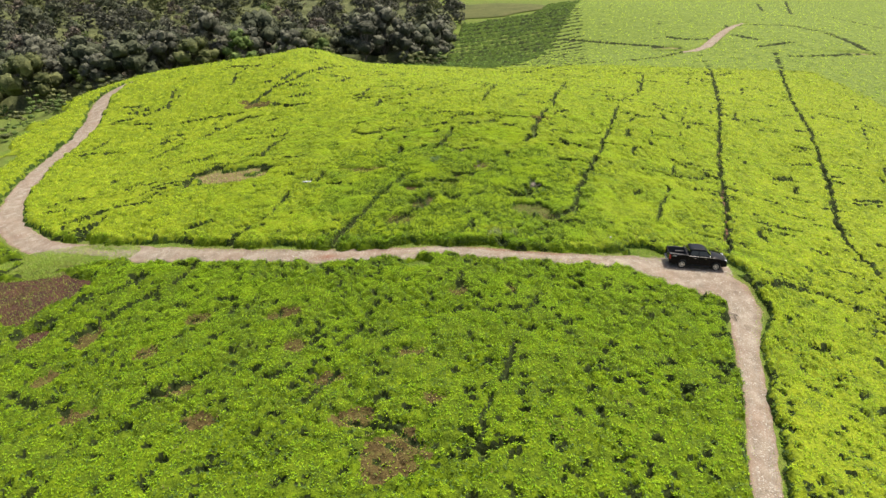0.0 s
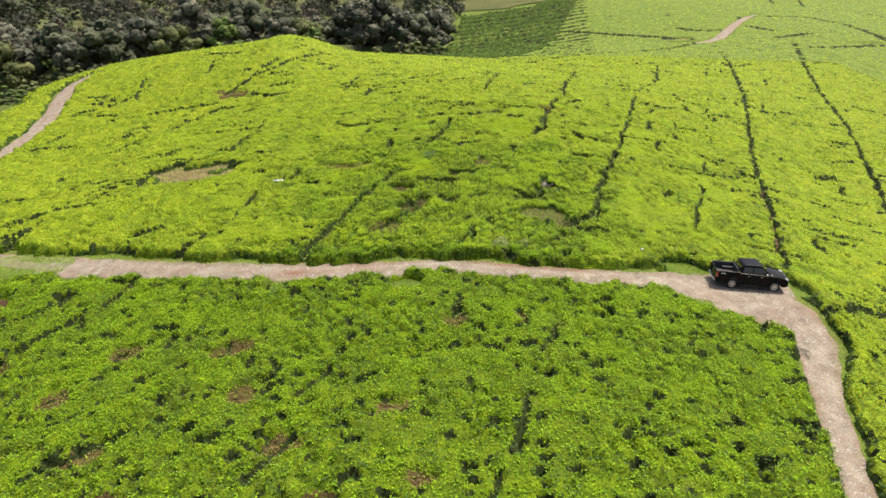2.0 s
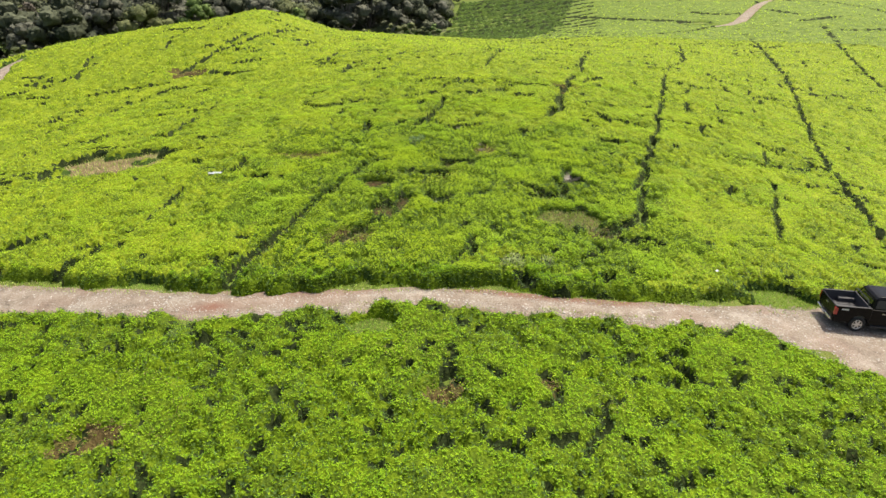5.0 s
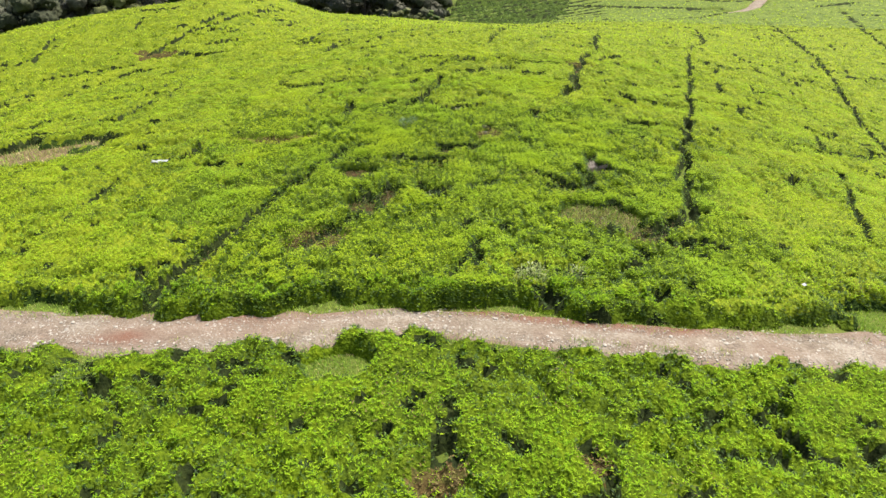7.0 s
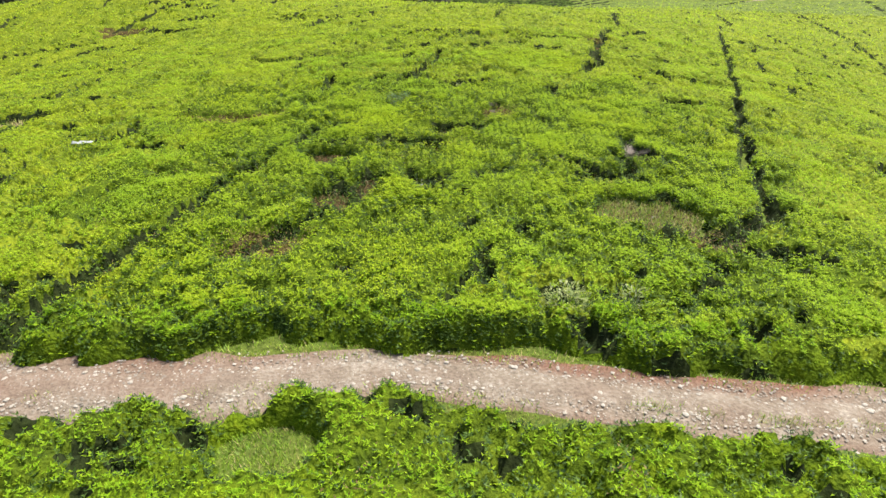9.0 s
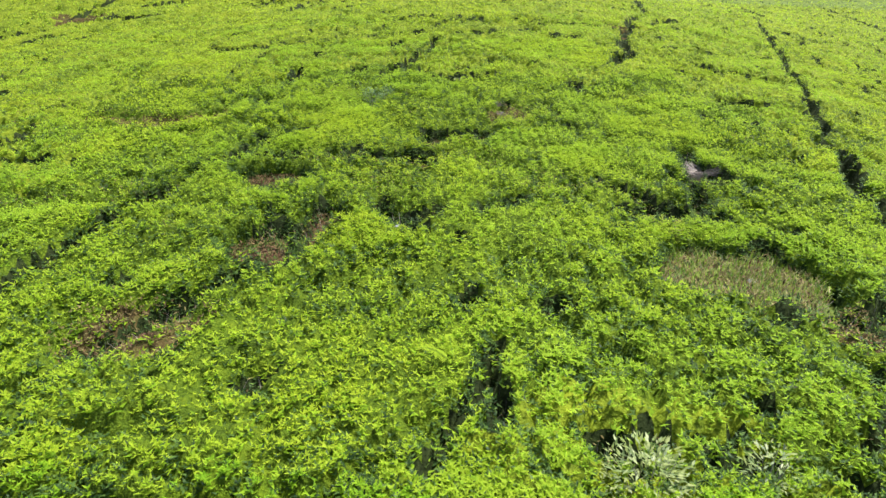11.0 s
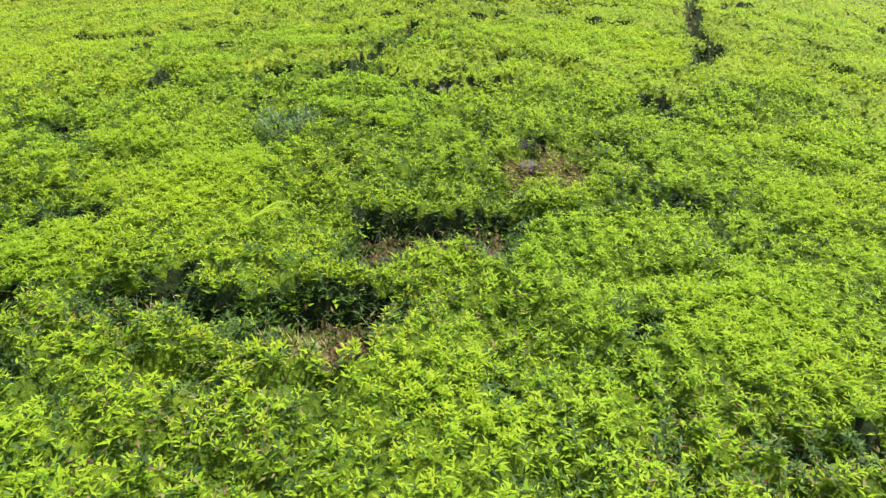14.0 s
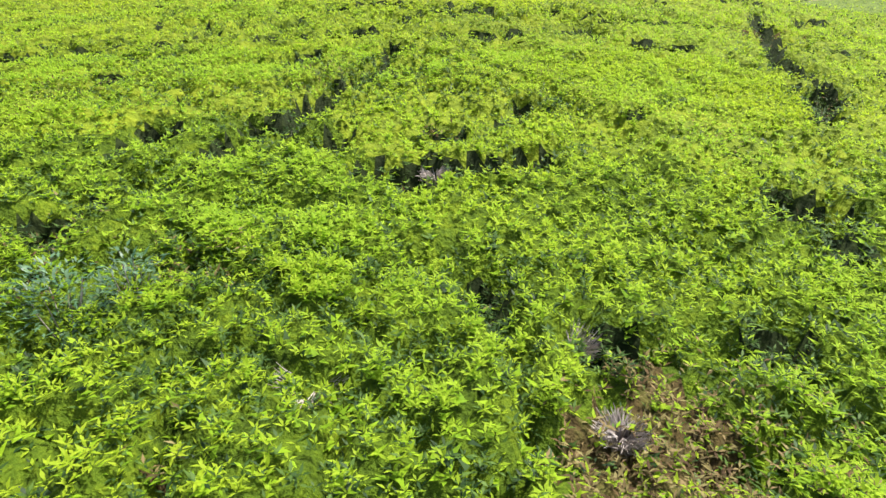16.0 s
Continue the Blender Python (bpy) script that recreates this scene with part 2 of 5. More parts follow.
def hashed(i, j, seed):
    v = np.sin(i * 127.1 + j * 311.7 + seed * 74.7) * 43758.5453
    return v - np.floor(v)


def vnoise(x, y, size, seed=0):
    """Smooth value noise, 0 to 1."""
    u, v = x / size, y / size
    i, j = np.floor(u), np.floor(v)
    f, g = u - i, v - j
    f, g = f * f * (3 - 2 * f), g * g * (3 - 2 * g)
    return ((hashed(i, j, seed) * (1 - f) + hashed(i + 1, j, seed) * f) * (1 - g)
            + (hashed(i, j + 1, seed) * (1 - f) + hashed(i + 1, j + 1, seed) * f) * g)


# ---- plan: tracks (x, y, half width), gaps between the bushes, bare patches ----
MAIN_ROAD = [(26.7, 52.6, 1.1), (24.0, 52.9, 2.3), (19.0, 53.0, 1.5), (15.0, 52.9, 1.05), (10.4, 52.75, 1.05), (7.2, 53.15, 1.0),
             (4.0, 53.8, 0.95), (0.7, 54.35, 0.7), (-1.5, 54.2, 0.95), (-4.0, 54.05, 1.1), (-8.0, 54.15, 1.15), (-12.0, 54.7, 1.2),
             (-20.0, 56.3, 1.1), (-28.2, 58.6, 1.25), (-38.8, 61.9, 1.4), (-46.0, 64.6, 1.4), (-52.6, 70.8, 1.5), (-57.5, 78.6, 1.35),
             (-60.5, 87.0, 1.35), (-62.5, 98.0, 1.45), (-63.2, 108.0, 1.5), (-65.8, 119.0, 1.5), (-68.3, 127.0, 1.7), (-68.8, 134.0, 1.6), (-66.0, 144.0, 1.7)]
SIDE_ROAD = [(8.0, -10.0, 0.8), (14.0, 12.0, 0.8), (18.0, 26.1, 0.68), (19.9, 30.5, 0.7), (22.0, 36.3, 0.72), (24.1, 42.8, 0.85), (26.0, 47.0, 1.5),
             (24.8, 50.2, 2.5), (21.8, 51.2, 2.3), (19.0, 52.0, 1.9), (17.0, 52.6, 1.2)]
FAR_ROAD = [(70.0, 215.0, 0.8), (79.0, 209.5, 1.8), (87.4, 218.8, 1.7), (99.1, 239.6, 1.6), (113.6, 262.8, 1.3), (124.0, 275.0, 0.8)]
FOOTPATH = [(27.6, 55.5), (28.6, 57.3), (32.4, 67.1), (39.6, 86.7), (45.5, 102.0), (52.0, 118.2), (68.4, 164.7), (80.0, 206.0)]
GAPS_SLOPE = [  # width, then the line
    (0.44, [(-10.6, 56.4), (-10.0, 58.6), (-9.0, 60.9), (-7.4, 65.7), (-6.0, 69.4), (-4.4, 72.5), (-3.1, 72.9)]),
    (0.30, [(-1.4, 82.3), (-0.5, 83.8), (0.3, 86.1), (1.3, 88.8), (1.7, 90.9)]),
    (0.32, [(5.8, 103.3), (7.2, 108.2), (8.9, 115.1), (11.5, 130.0)]),
    (0.34, [(-22.2, 57.5), (-21.1, 59.4), (-19.7, 61.2), (-18.3, 64.0), (-17.8, 68.9)]),
    (0.24, [(13.8, 62.7), (16.2, 70.2), (17.8, 74.9), (20.3, 81.1), (23.1, 89.1), (25.9, 96.9), (30.2, 109.7)]),
    (0.20, [(21.9, 60.2), (26.6, 71.1), (32.0, 84.0)]),
    (0.42, [(16.3, 87.9), (17.3, 86.2), (20.1, 85.0)]),
    (0.55, [(32.1, 86.8), (32.9, 85.5), (34.5, 84.8), (36.5, 83.5), (37.2, 82.2)]),
    (0.40, [(7.0, 98.4), (8.9, 96.8), (12.4, 96.6), (16.0, 97.0)]),
]
GAPS_CREST = [
    (0.81, [(-35.0, 114.5), (-32.2, 119.9), (-29.5, 123.5), (-26.1, 128.9), (-22.0, 137.8)]),
    (0.57, [(-44.2, 91.0), (-42.4, 94.3), (-41.1, 97.6)]),
    (0.74, [(-39.0, 100.2), (-36.4, 104.4), (-33.7, 108.0), (-30.6, 107.4)]),
    (0.68, [(-45.6, 109.1), (-41.9, 110.1), (-38.7, 110.4), (-34.9, 110.5)]),
    (0.74, [(-59.6, 111.7), (-57.0, 113.3), (-55.3, 115.1), (-52.4, 116.5)]), (0.61, [(-54.7, 110.5), (-51.5, 110.2)]),
    (0.81, [(-32.5, 74.8), (-32.6, 77.8), (-31.3, 79.8), (-30.9, 81.7), (-27.7, 81.4), (-25.9, 82.5)]),
    (0.61, [(-26.6, 85.3), (-24.9, 84.7), (-24.8, 89.3), (-22.9, 92.9)]), (0.68, [(-25.4, 80.4), (-23.1, 79.5)]),
    (0.74, [(-33.0, 112.3), (-31.2, 113.3), (-25.8, 110.5), (-23.9, 111.0)]), (0.68, [(-28.2, 114.9), (-24.3, 116.3)]),
    (0.61, [(-20.3, 123.0), (-18.4, 127.6)]),
]
GAPS_MIDDLE = [
    (0.4, [(-19.8, 74.8), (-18.8, 75.0)]), (0.5, [(-18.1, 73.3), (-16.8, 73.3)]), (0.6, [(-15.8, 72.5), (-14.4, 71.9)]), (0.5, [(-13.6, 70.9), (-12.3, 70.6)]),
    (0.35, [(-16.0, 108.0), (-14.4, 110.9)]), (0.5, [(-13.1, 91.2), (-11.0, 89.8), (-9.1, 90.8)]), (0.45, [(-14.0, 96.1), (-11.9, 96.4)]),
    (0.35, [(-7.9, 98.0), (-6.6, 100.1), (-6.1, 102.2)]), (0.4, [(-10.9, 105.2), (-10.6, 109.6), (-9.1, 110.7)]), (0.6, [(-3.4, 101.5), (-1.6, 101.1)]),
    (0.3, [(-5.9, 80.4), (-5.6, 83.7)]), (0.55, [(2.0, 96.7), (4.1, 97.1)]), (0.34, [(11.3, 85.4), (13.0, 88.6), (13.5, 91.9), (15.2, 96.8), (16.9, 102.4)]),
    (0.2, [(7.7, 80.4), (8.4, 80.8), (8.2, 79.4), (8.1, 77.8), (7.5, 75.4)]), (0.4, [(-44.6, 80.8), (-44.8, 82.6), (-44.3, 83.3)]), (0.5, [(-40.4, 61.8), (-40.0, 68.8)]),
]
GAPS_EAST = [
    (0.24, [(31.7, 114.2), (39.3, 128.0), (48.3, 156.3)]), (0.16, [(36.7, 96.3), (48.9, 127.0), (61.7, 162.9), (72.5, 188.0)]),
    (0.55, [(45.3, 58.0), (46.7, 66.4), (50.1, 74.6), (56.3, 86.7), (63.0, 102.5), (68.6, 117.5), (76.0, 139.0), (86.5, 164.0), (103.2, 204.8)]),
    (0.18, [(59.0, 123.5), (63.5, 135.5), (74.1, 160.1), (87.0, 195.0)]), (0.18, [(74.3, 106.9), (88.1, 133.7), (99.4, 160.2), (110.0, 187.8)]),
    (0.5, [(77.3, 129.7), (81.7, 126.8), (85.8, 122.1)]), (0.5, [(55.3, 96.8), (59.5, 97.8)]),
    (0.5, [(27.3, 49.3), (30.6, 50.7), (35.4, 51.3), (39.9, 49.1), (46.0, 47.0)]), (0.5, [(22.4, 145.4), (26.0, 137.2)]), (0.3, [(18.0, 104.2), (22.0, 120.0), (27.1, 141.4)]),
]
GAPS_BELOW = [
    (0.17, [(9.6, 50.3), (8.6, 47.5), (7.0, 43.7), (5.8, 40.6), (4.5, 36.4), (3.1, 32.8), (2.2, 29.7)]), (0.4, [(11.0, 48.4), (11.3, 47.9), (11.9, 47.0)]),
    (0.4, [(-21.2, 36.3), (-19.9, 36.7), (-19.1, 37.8), (-17.2, 38.4)]), (0.4, [(-32.5, 38.5), (-29.9, 37.1), (-28.2, 37.1)]), (0.5, [(2.2, 28.4), (4.5, 28.8)]),
    (0.3, [(-9.2, 34.1), (-7.8, 35.1), (-7.3, 36.8)]), (0.4, [(-5.8, 31.4), (-3.2, 30.4), (-1.5, 29.0)]), (0.5, [(-31.4, 45.6), (-29.5, 47.9), (-26.3, 51.4)]),
    (0.3, [(-6.3, 41.9), (-7.7, 39.6)]),
]
GAPS_NEAR = [  # passed low over
    (0.35, [(7.0, 66.4), (8.5, 65.7), (9.9, 65.5), (9.9, 68.0), (9.5, 69.4)]), (0.45, [(10.4, 64.0), (10.3, 62.1), (11.3, 60.6), (12.3, 59.8), (14.3, 59.7)]),
    (0.26, [(0.3, 65.2), (1.4, 64.9)]), (0.2, [(1.4, 58.7), (1.6, 60.5), (2.6, 62.1), (3.4, 63.4)]), (0.3, [(3.0, 58.3), (3.1, 57.3)]), (0.25, [(4.6, 57.4), (4.9, 56.7)]),
    (0.34, [(1.5, 73.2), (2.5, 72.9), (3.4, 73.4), (4.2, 73.3), (4.9, 73.4)]), (0.42, [(-1.8, 70.9), (-0.4, 70.7), (0.3, 70.5), (0.9, 70.7), (1.7, 70.7), (2.2, 70.3)]),
    (0.6, [(0.1, 66.2), (0.6, 66.0), (1.3, 66.0), (1.7, 66.1)]), (0.6, [(-2.7, 65.1), (-2.2, 65.0), (-1.7, 65.2), (-1.4, 65.6), (-1.35, 66.3)]),
    (0.35, [(-1.8, 70.9), (-1.1, 71.4)]), (0.35, [(-5.4, 60.0), (-4.2, 61.2), (-2.2, 63.0), (-0.9, 65.5)]),
]
GAPS_LAST = [
    (0.2, [(5.7, 68.2), (6.3, 68.1), (7.1, 68.1)]), (0.45, [(7.1, 68.0), (7.8, 67.6), (8.1, 66.9), (8.6, 66.5), (9.2, 66.2)]), (0.32, [(3.1, 65.8), (3.5, 66.1), (3.9, 66.5), (4.3, 66.7)]),
    (0.3, [(5.5, 66.6), (5.8, 66.6)]), (0.6, [(10.6, 71.5), (10.5, 70.2), (11.0, 69.4)]), (0.2, [(5.0, 69.9), (5.2, 69.9)]),
    (0.42, [(5.4, 73.6), (6.0, 73.8), (6.7, 73.8)]), (0.35, [(-2.7, 79.0), (-2.3, 79.2)]), (0.28, [(-0.9, 76.5), (-0.9, 76.9)]), (0.3, [(3.1, 78.3), (3.5, 78.4)]),
    (0.32, [(-1.1, 83.7), (-0.7, 84.0)]), (0.26, [(-1.7, 80.8), (-1.5, 81.4)]), (0.25, [(8.2, 81.2), (9.0, 80.8)]),
    (0.2, [(-0.1, 84.9), (-0.9, 83.0), (-1.6, 82.4)]), (0.25, [(12.2, 88.6), (13.0, 87.8)]),
]
GAPS = GAPS_SLOPE + GAPS_CREST + GAPS_MIDDLE + GAPS_EAST + GAPS_BELOW + GAPS_NEAR + GAPS_LAST
FAR_STRIPS = [  # gap lines between the distant fields, each laid with a dark strip
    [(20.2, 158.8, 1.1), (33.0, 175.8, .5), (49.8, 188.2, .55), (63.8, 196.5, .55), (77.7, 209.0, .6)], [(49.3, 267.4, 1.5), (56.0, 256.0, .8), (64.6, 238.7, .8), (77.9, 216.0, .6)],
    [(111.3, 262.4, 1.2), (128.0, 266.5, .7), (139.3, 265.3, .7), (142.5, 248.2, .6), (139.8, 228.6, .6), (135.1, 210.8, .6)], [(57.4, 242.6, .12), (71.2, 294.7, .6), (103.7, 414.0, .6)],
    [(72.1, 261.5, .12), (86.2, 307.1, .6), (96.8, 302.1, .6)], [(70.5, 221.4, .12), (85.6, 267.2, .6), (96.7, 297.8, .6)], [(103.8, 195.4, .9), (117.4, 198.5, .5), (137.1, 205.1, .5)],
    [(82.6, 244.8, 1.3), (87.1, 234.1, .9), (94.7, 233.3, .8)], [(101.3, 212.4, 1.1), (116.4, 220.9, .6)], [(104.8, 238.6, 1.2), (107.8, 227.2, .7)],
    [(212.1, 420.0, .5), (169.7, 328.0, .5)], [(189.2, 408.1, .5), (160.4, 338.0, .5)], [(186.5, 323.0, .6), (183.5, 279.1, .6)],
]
BARE = [  # x, y, radii, kind
    (9.0, 63.1, 2.0, 1.5, "straw"), (-28.2, 77.6, 5.4, 4.0, "earth"), (-3.5, 69.1, 1.38, 0.98, "soil"), (-1.35, 65.8, 0.50, 0.78, "soil"), (-2.9, 64.2, 0.75, 0.78, "soil"), (2.7, 72.6, 1.25, 0.72, "soil"), (1.2, 69.9, 0.62, 0.59, "soil"), (10.8, 69.0, 0.88, 0.78, "soil"), (-4.7, 60.6, 1.1, 0.5, "dry"),
    (-10.2, 75.0, 1.8, 0.5, "dry"), (5.15, 75.3, 0.6, 1.0, "dry"), (0.9, 75.5, 0.3, 0.2, "dry"), (2.6, 83.5, 0.3, 0.3, "dry"),
    (0.6, 69.95, 0.5, 0.3, "straw"), (11.1, 60.7, 0.6, 0.6, "dry"), (16.2, 79.0, 0.5, 0.35, "dry"),
    (-2.3, 51.6, 1.4, 1.1, "grass"), (-3.4, 28.2, 1.6, 1.3, "dry"), (-2.3, 38.4, 1.2, 0.8, "dry"), (-19.0, 37.0, 0.9, 0.6, "dry"),
    (-11.0, 40.6, 0.7, 0.6, "dry"), (-0.5, 33.0, 0.8, 0.6, "dry"), (-24.0, 42.0, 0.8, 0.7, "dry"), (-16.0, 33.0, 0.8, 0.6, "dry"), (-26.0, 35.0, 0.9, 0.7, "dry"), (-8.5, 36.0, 0.9, 0.7, "dry"), (-13.5, 45.0, 0.9, 0.6, "dry"), (-5.5, 31.5, 1.1, 0.8, "dry"), (-20.5, 46.0, 0.8, 0.5, "dry"),
    (-30.0, 45.5, 1.0, 0.8, "dry"), (-31.0, 40.0, 1.0, 0.7, "dry"), (1.2, 46.2, 0.8, 0.5, "dry"),
    (-41.0, 54.0, 7.0, 5.4, "red"), (-36.0, 47.0, 1.6, 1.8, "red"), (-41.5, 60.3, 8.0, 2.6, "grass"), (5.5, 46.8, 0.5, 0.4, "dry"),
    (-34.5, 114.2, 2.2, 1.4, "dry"), (19.6, 55.3, 2.0, 0.9, "grass"), (18.4, 51.0, 2.2, 1.3, "turf"), (14.5, 97.0, 1.0, 0.8, "dry"),
    (-58.0, 165.0, 5.0, 2.0, "straw"), (128.0, 206.0, 9.0, 2.2, "straw"), (75.0, 222.0, 6.0, 3.0, "straw"),
]
OLD = [  # stretches of dark old leaves: x, y, radii
    (-0.5, 66.7, 1.5, 0.7), (1.0, 70.3, 2.3, 0.9), (3.2, 73.6, 1.7, 0.4), (1.3, 67.8, 1.3, 0.8), (6.1, 71.7, 0.7, 0.5), (6.0, 76.3, 0.9, 0.8), (6.2, 77.1, 1.4, 0.7),
    (7.0, 79.0, 0.8, 0.6), (6.2, 74.3, 0.9, 0.6), (-3.0, 65.6, 1.2, 0.5), (6.5, 67.7, 1.2, 0.4), (4.6, 76.7, 0.6, 0.5), (-7.0, 68.0, 2.0, 1.2),
    (-8.0, 62.5, 2.2, 1.2), (10.0, 67.5, 1.6, 1.4), (6.5, 56.6, 1.3, 0.7), (10.5, 56.4, 2.0, 0.8), (1.0, 57.2, 1.5, 0.5),
]
CELL, FX0, FY0, FN, FM = 0.2, -80.0, 15.0, 1000, 1000          # fine plan
WIDE, CX0, CY0, CN, CM = 0.6, -200.0, -20.0, 830, 800         # coarse plan


def lattice(x0, y0, n, m, step):
    a, b = np.meshgrid(x0 + step * np.arange(n), y0 + step * np.arange(m), indexing="ij")
    return a, b


def seg_dist(px, py, a, b):
    dx, dy = b[0] - a[0], b[1] - a[1]
    t = np.clip(((px - a[0]) * dx + (py - a[1]) * dy) / (dx * dx + dy * dy + 1e-9), 0, 1)
    return np.hypot(px - a[0] - t * dx, py - a[1] - t * dy), t


def bushes(x, y, size, seed, edge=0.42):
    """Rounded single bushes grown together: 1 on a bush, 0 in the crease between two."""
    u, v = x / size, y / size
    i, j = np.floor(u), np.floor(v)
    near, second = np.full_like(u, 9.0), np.full_like(u, 9.0)
    for a in (-1, 0, 1):
        for b in (-1, 0, 1):
            d = np.hypot(i + a + 0.1 + 0.8 * hashed(i + a, j + b, seed) - u, j + b + 0.1 + 0.8 * hashed(i + a, j + b, seed + 1) - v)
            second = np.minimum(second, np.maximum(near, d))
            near = np.minimum(near, d)
    return smooth(0, edge, second - near)


def plan_maps(x0, y0, n, m, step):
    """Three maps, 0 to 1: clear ground beside tracks and in patches, depth of gaps, and dead bushes."""
    X, Y = lattice(x0, y0, n, m, step)
    wob = (vnoise(X, Y, 1.9, 3) - 0.5) * 1.5 + (vnoise(X, Y, 0.8, 4) - 0.5) * 0.5
    WX, WY = X + (vnoise(X, Y, 1.3, 5) - 0.5) * 0.6, Y + (vnoise(X, Y, 1.3, 6) - 0.5) * 0.6
    clear, gap, dead = np.zeros_like(X), np.zeros_like(X), np.zeros_like(X)

    def window(pts, reach):
        xs, ys = [p[0] for p in pts], [p[1] for p in pts]
        i0, i1 = int((min(xs) - reach - x0) / step), int((max(xs) + reach - x0) / step) + 2
        j0, j1 = int((min(ys) - reach - y0) / step), int((max(ys) + reach - y0) / step) + 2
        return np.s_[max(i0, 0):max(min(i1, n), 0), max(j0, 0):max(min(j1, m), 0)]

    scallop = 0.55 * (1 - bushes(X + wob, Y, 2.1, 38, 0.7)) if step < 0.5 else 0 * X          # the outer bushes stand out singly
    for line in (MAIN_ROAD, SIDE_ROAD, FAR_ROAD):
        for a, b in zip(line, line[1:]):
            w = window((a, b), 6)
            if X[w].size:
                d, t = seg_dist(X[w], Y[w], a, b)
                main = line is MAIN_ROAD
                edge = a[2] + (b[2] - a[2]) * t + (0.06 if main else 0.10)
                clear[w] = np.maximum(clear[w], 1 - smooth(edge, edge + max(0.6 if main else 0.5, step), d + (wob[w] - scallop[w]) * (0.7 if main else 0.4)))
    for x, y, rx, ry, kind in BARE:
        w = window(((x - rx, y - ry), (x + rx, y + ry)), 2)
        if X[w].size:
            grow = 1.35 if kind == "dry" else 1.0
            d = np.hypot((WX[w] - x) / (rx * grow), (WY[w] - y) / (ry * grow)) + wob[w] * (0.8 if kind == "dry" else 0.5)
            if kind == "dry":
                dead[w] = np.maximum(dead[w], 1 - smooth(0.7, 1.25, d))
            else:
                clear[w] = np.maximum(clear[w], 1 - smooth(0.75, 1.15, d))
    lines = [(0.42, FOOTPATH)] + GAPS + [(1.6 * p[0][2], p) for p in FAR_STRIPS]
    rnd = random.Random(5)
    for k in range(560):          # short gaps where single bushes have died or never closed
        x, y = rnd.uniform(-60, 75), rnd.uniform(24, 170)
        if y < 90 and abs(x) < 20 and rnd.random() < 0.62:
            continue
        turn = rnd.gauss(0.12, 0.22) if rnd.random() < 0.75 else rnd.gauss(1.2, 0.25)
        if y < 52:
            turn = rnd.gauss(0.7, 0.5)
        run = rnd.uniform(0.6, 2.6) if y > 52 else rnd.uniform(0.2, 0.9)
        c, s = math.cos(turn) * run, math.sin(turn) * run
        lines.append((rnd.uniform(0.25, 0.5) if y > 84 or abs(x) > 20 else rnd.uniform(0.18, 0.36), [(x - c, y - s), (x + rnd.uniform(-.4, .4), y + rnd.uniform(-.4, .4)), (x + c, y + s)]))
    for k in range(2000):          # small holes
        x, y = rnd.uniform(-45, 50), rnd.uniform(24, 125) if k < 900 else rnd.uniform(22, 54)
        lines.append((rnd.uniform(0.21, 0.30), [(x, y), (x + rnd.uniform(-.4, .4), y + rnd.uniform(-.2, .2))]))
    for k in range(20):          # rows on the unplucked slope
        y = 176 + 8.5 * k
        lines.append((2.4, [(-8, y), (10, y + 5), (28, y + 3), (40 + 1.6 * k, y + 9)]))
    for wide, line in lines:
        for a, b in zip(line, line[1:]):
            w = window((a, b), 3)
            if X[w].size:
                d, t = seg_dist(WX[w], WY[w], a, b)
                soft = max(0.13, step * 0.6)
                low = 54 < a[1] < 95 and -14 < a[0] < 18          # the stretch that is passed low over shows its gaps to the ground
                half = wide * (0.62 if low else 0.40 if a[1] < 95 else 0.28) * (1 + min(max(0.0, a[1] - 70), 90) / 220) * (0.55 + 0.9 * vnoise(X[w], Y[w], 1.2, 10))
                gap[w] = np.maximum(gap[w], (1 - smooth(half, half + soft, d)) * (0.6 + 0.4 * (vnoise(X[w], Y[w], 1.1, 9) > 0.18) if wide > 0.2 else 0.15 + 0.75 * (vnoise(X[w], Y[w], 1.6, 9) > 0.5)))
    return clear, gap, dead


FINE = plan_maps(FX0, FY0, FN, FM, CELL)
COARSE = plan_maps(CX0, CY0, CN, CM, WIDE)


def bilinear(a, x, y, x0, y0, step):
    u, v = np.clip((x - x0) / step, 0, a.shape[0] - 1.001), np.clip((y - y0) / step, 0, a.shape[1] - 1.001)
    i, j = u.astype(int), v.astype(int)
    f, g = u - i, v - j
    return a[i, j] * (1 - f) * (1 - g) + a[i + 1, j] * f * (1 - g) + a[i, j + 1] * (1 - f) * g + a[i + 1, j + 1] * f * g


def plan_at(x, y):
    """Clear ground and gap depth at places of the plan."""
    inside = (x > FX0) & (x < FX0 + CELL * (FN - 1)) & (y > FY0) & (y < FY0 + CELL * (FM - 1))
    out = []
    for fine, coarse in zip(FINE, COARSE):
        out.append(np.where(inside, bilinear(fine, x, y, FX0, FY0, CELL), bilinear(coarse, x, y, CX0, CY0, WIDE)))
    return out


def forest_edge(x):
    """Where the tea ends towards the wood, by x."""
    return np.interp(x, [-160, -110, -90, -70, -40, -3, 10, 45, 60, 90, 130], [70, 110, 138, 158, 190, 230, 335, 340, 380, 420, 470])


def tea_left(y):
    return np.interp(y, [-20, 30, 60, 90, 130, 160], [-60, -54, -68, -70, -80, -82])


def planted(x, y):
    """Whether tea grows here (1) or not (0), with a ragged margin."""
    r = (vnoise(x, y, 5.0, 21) - 0.5) * 8
    return smooth(0, 2.0, forest_edge(x) + r - y) * smooth(0, 2.0, x + r - tea_left(y))


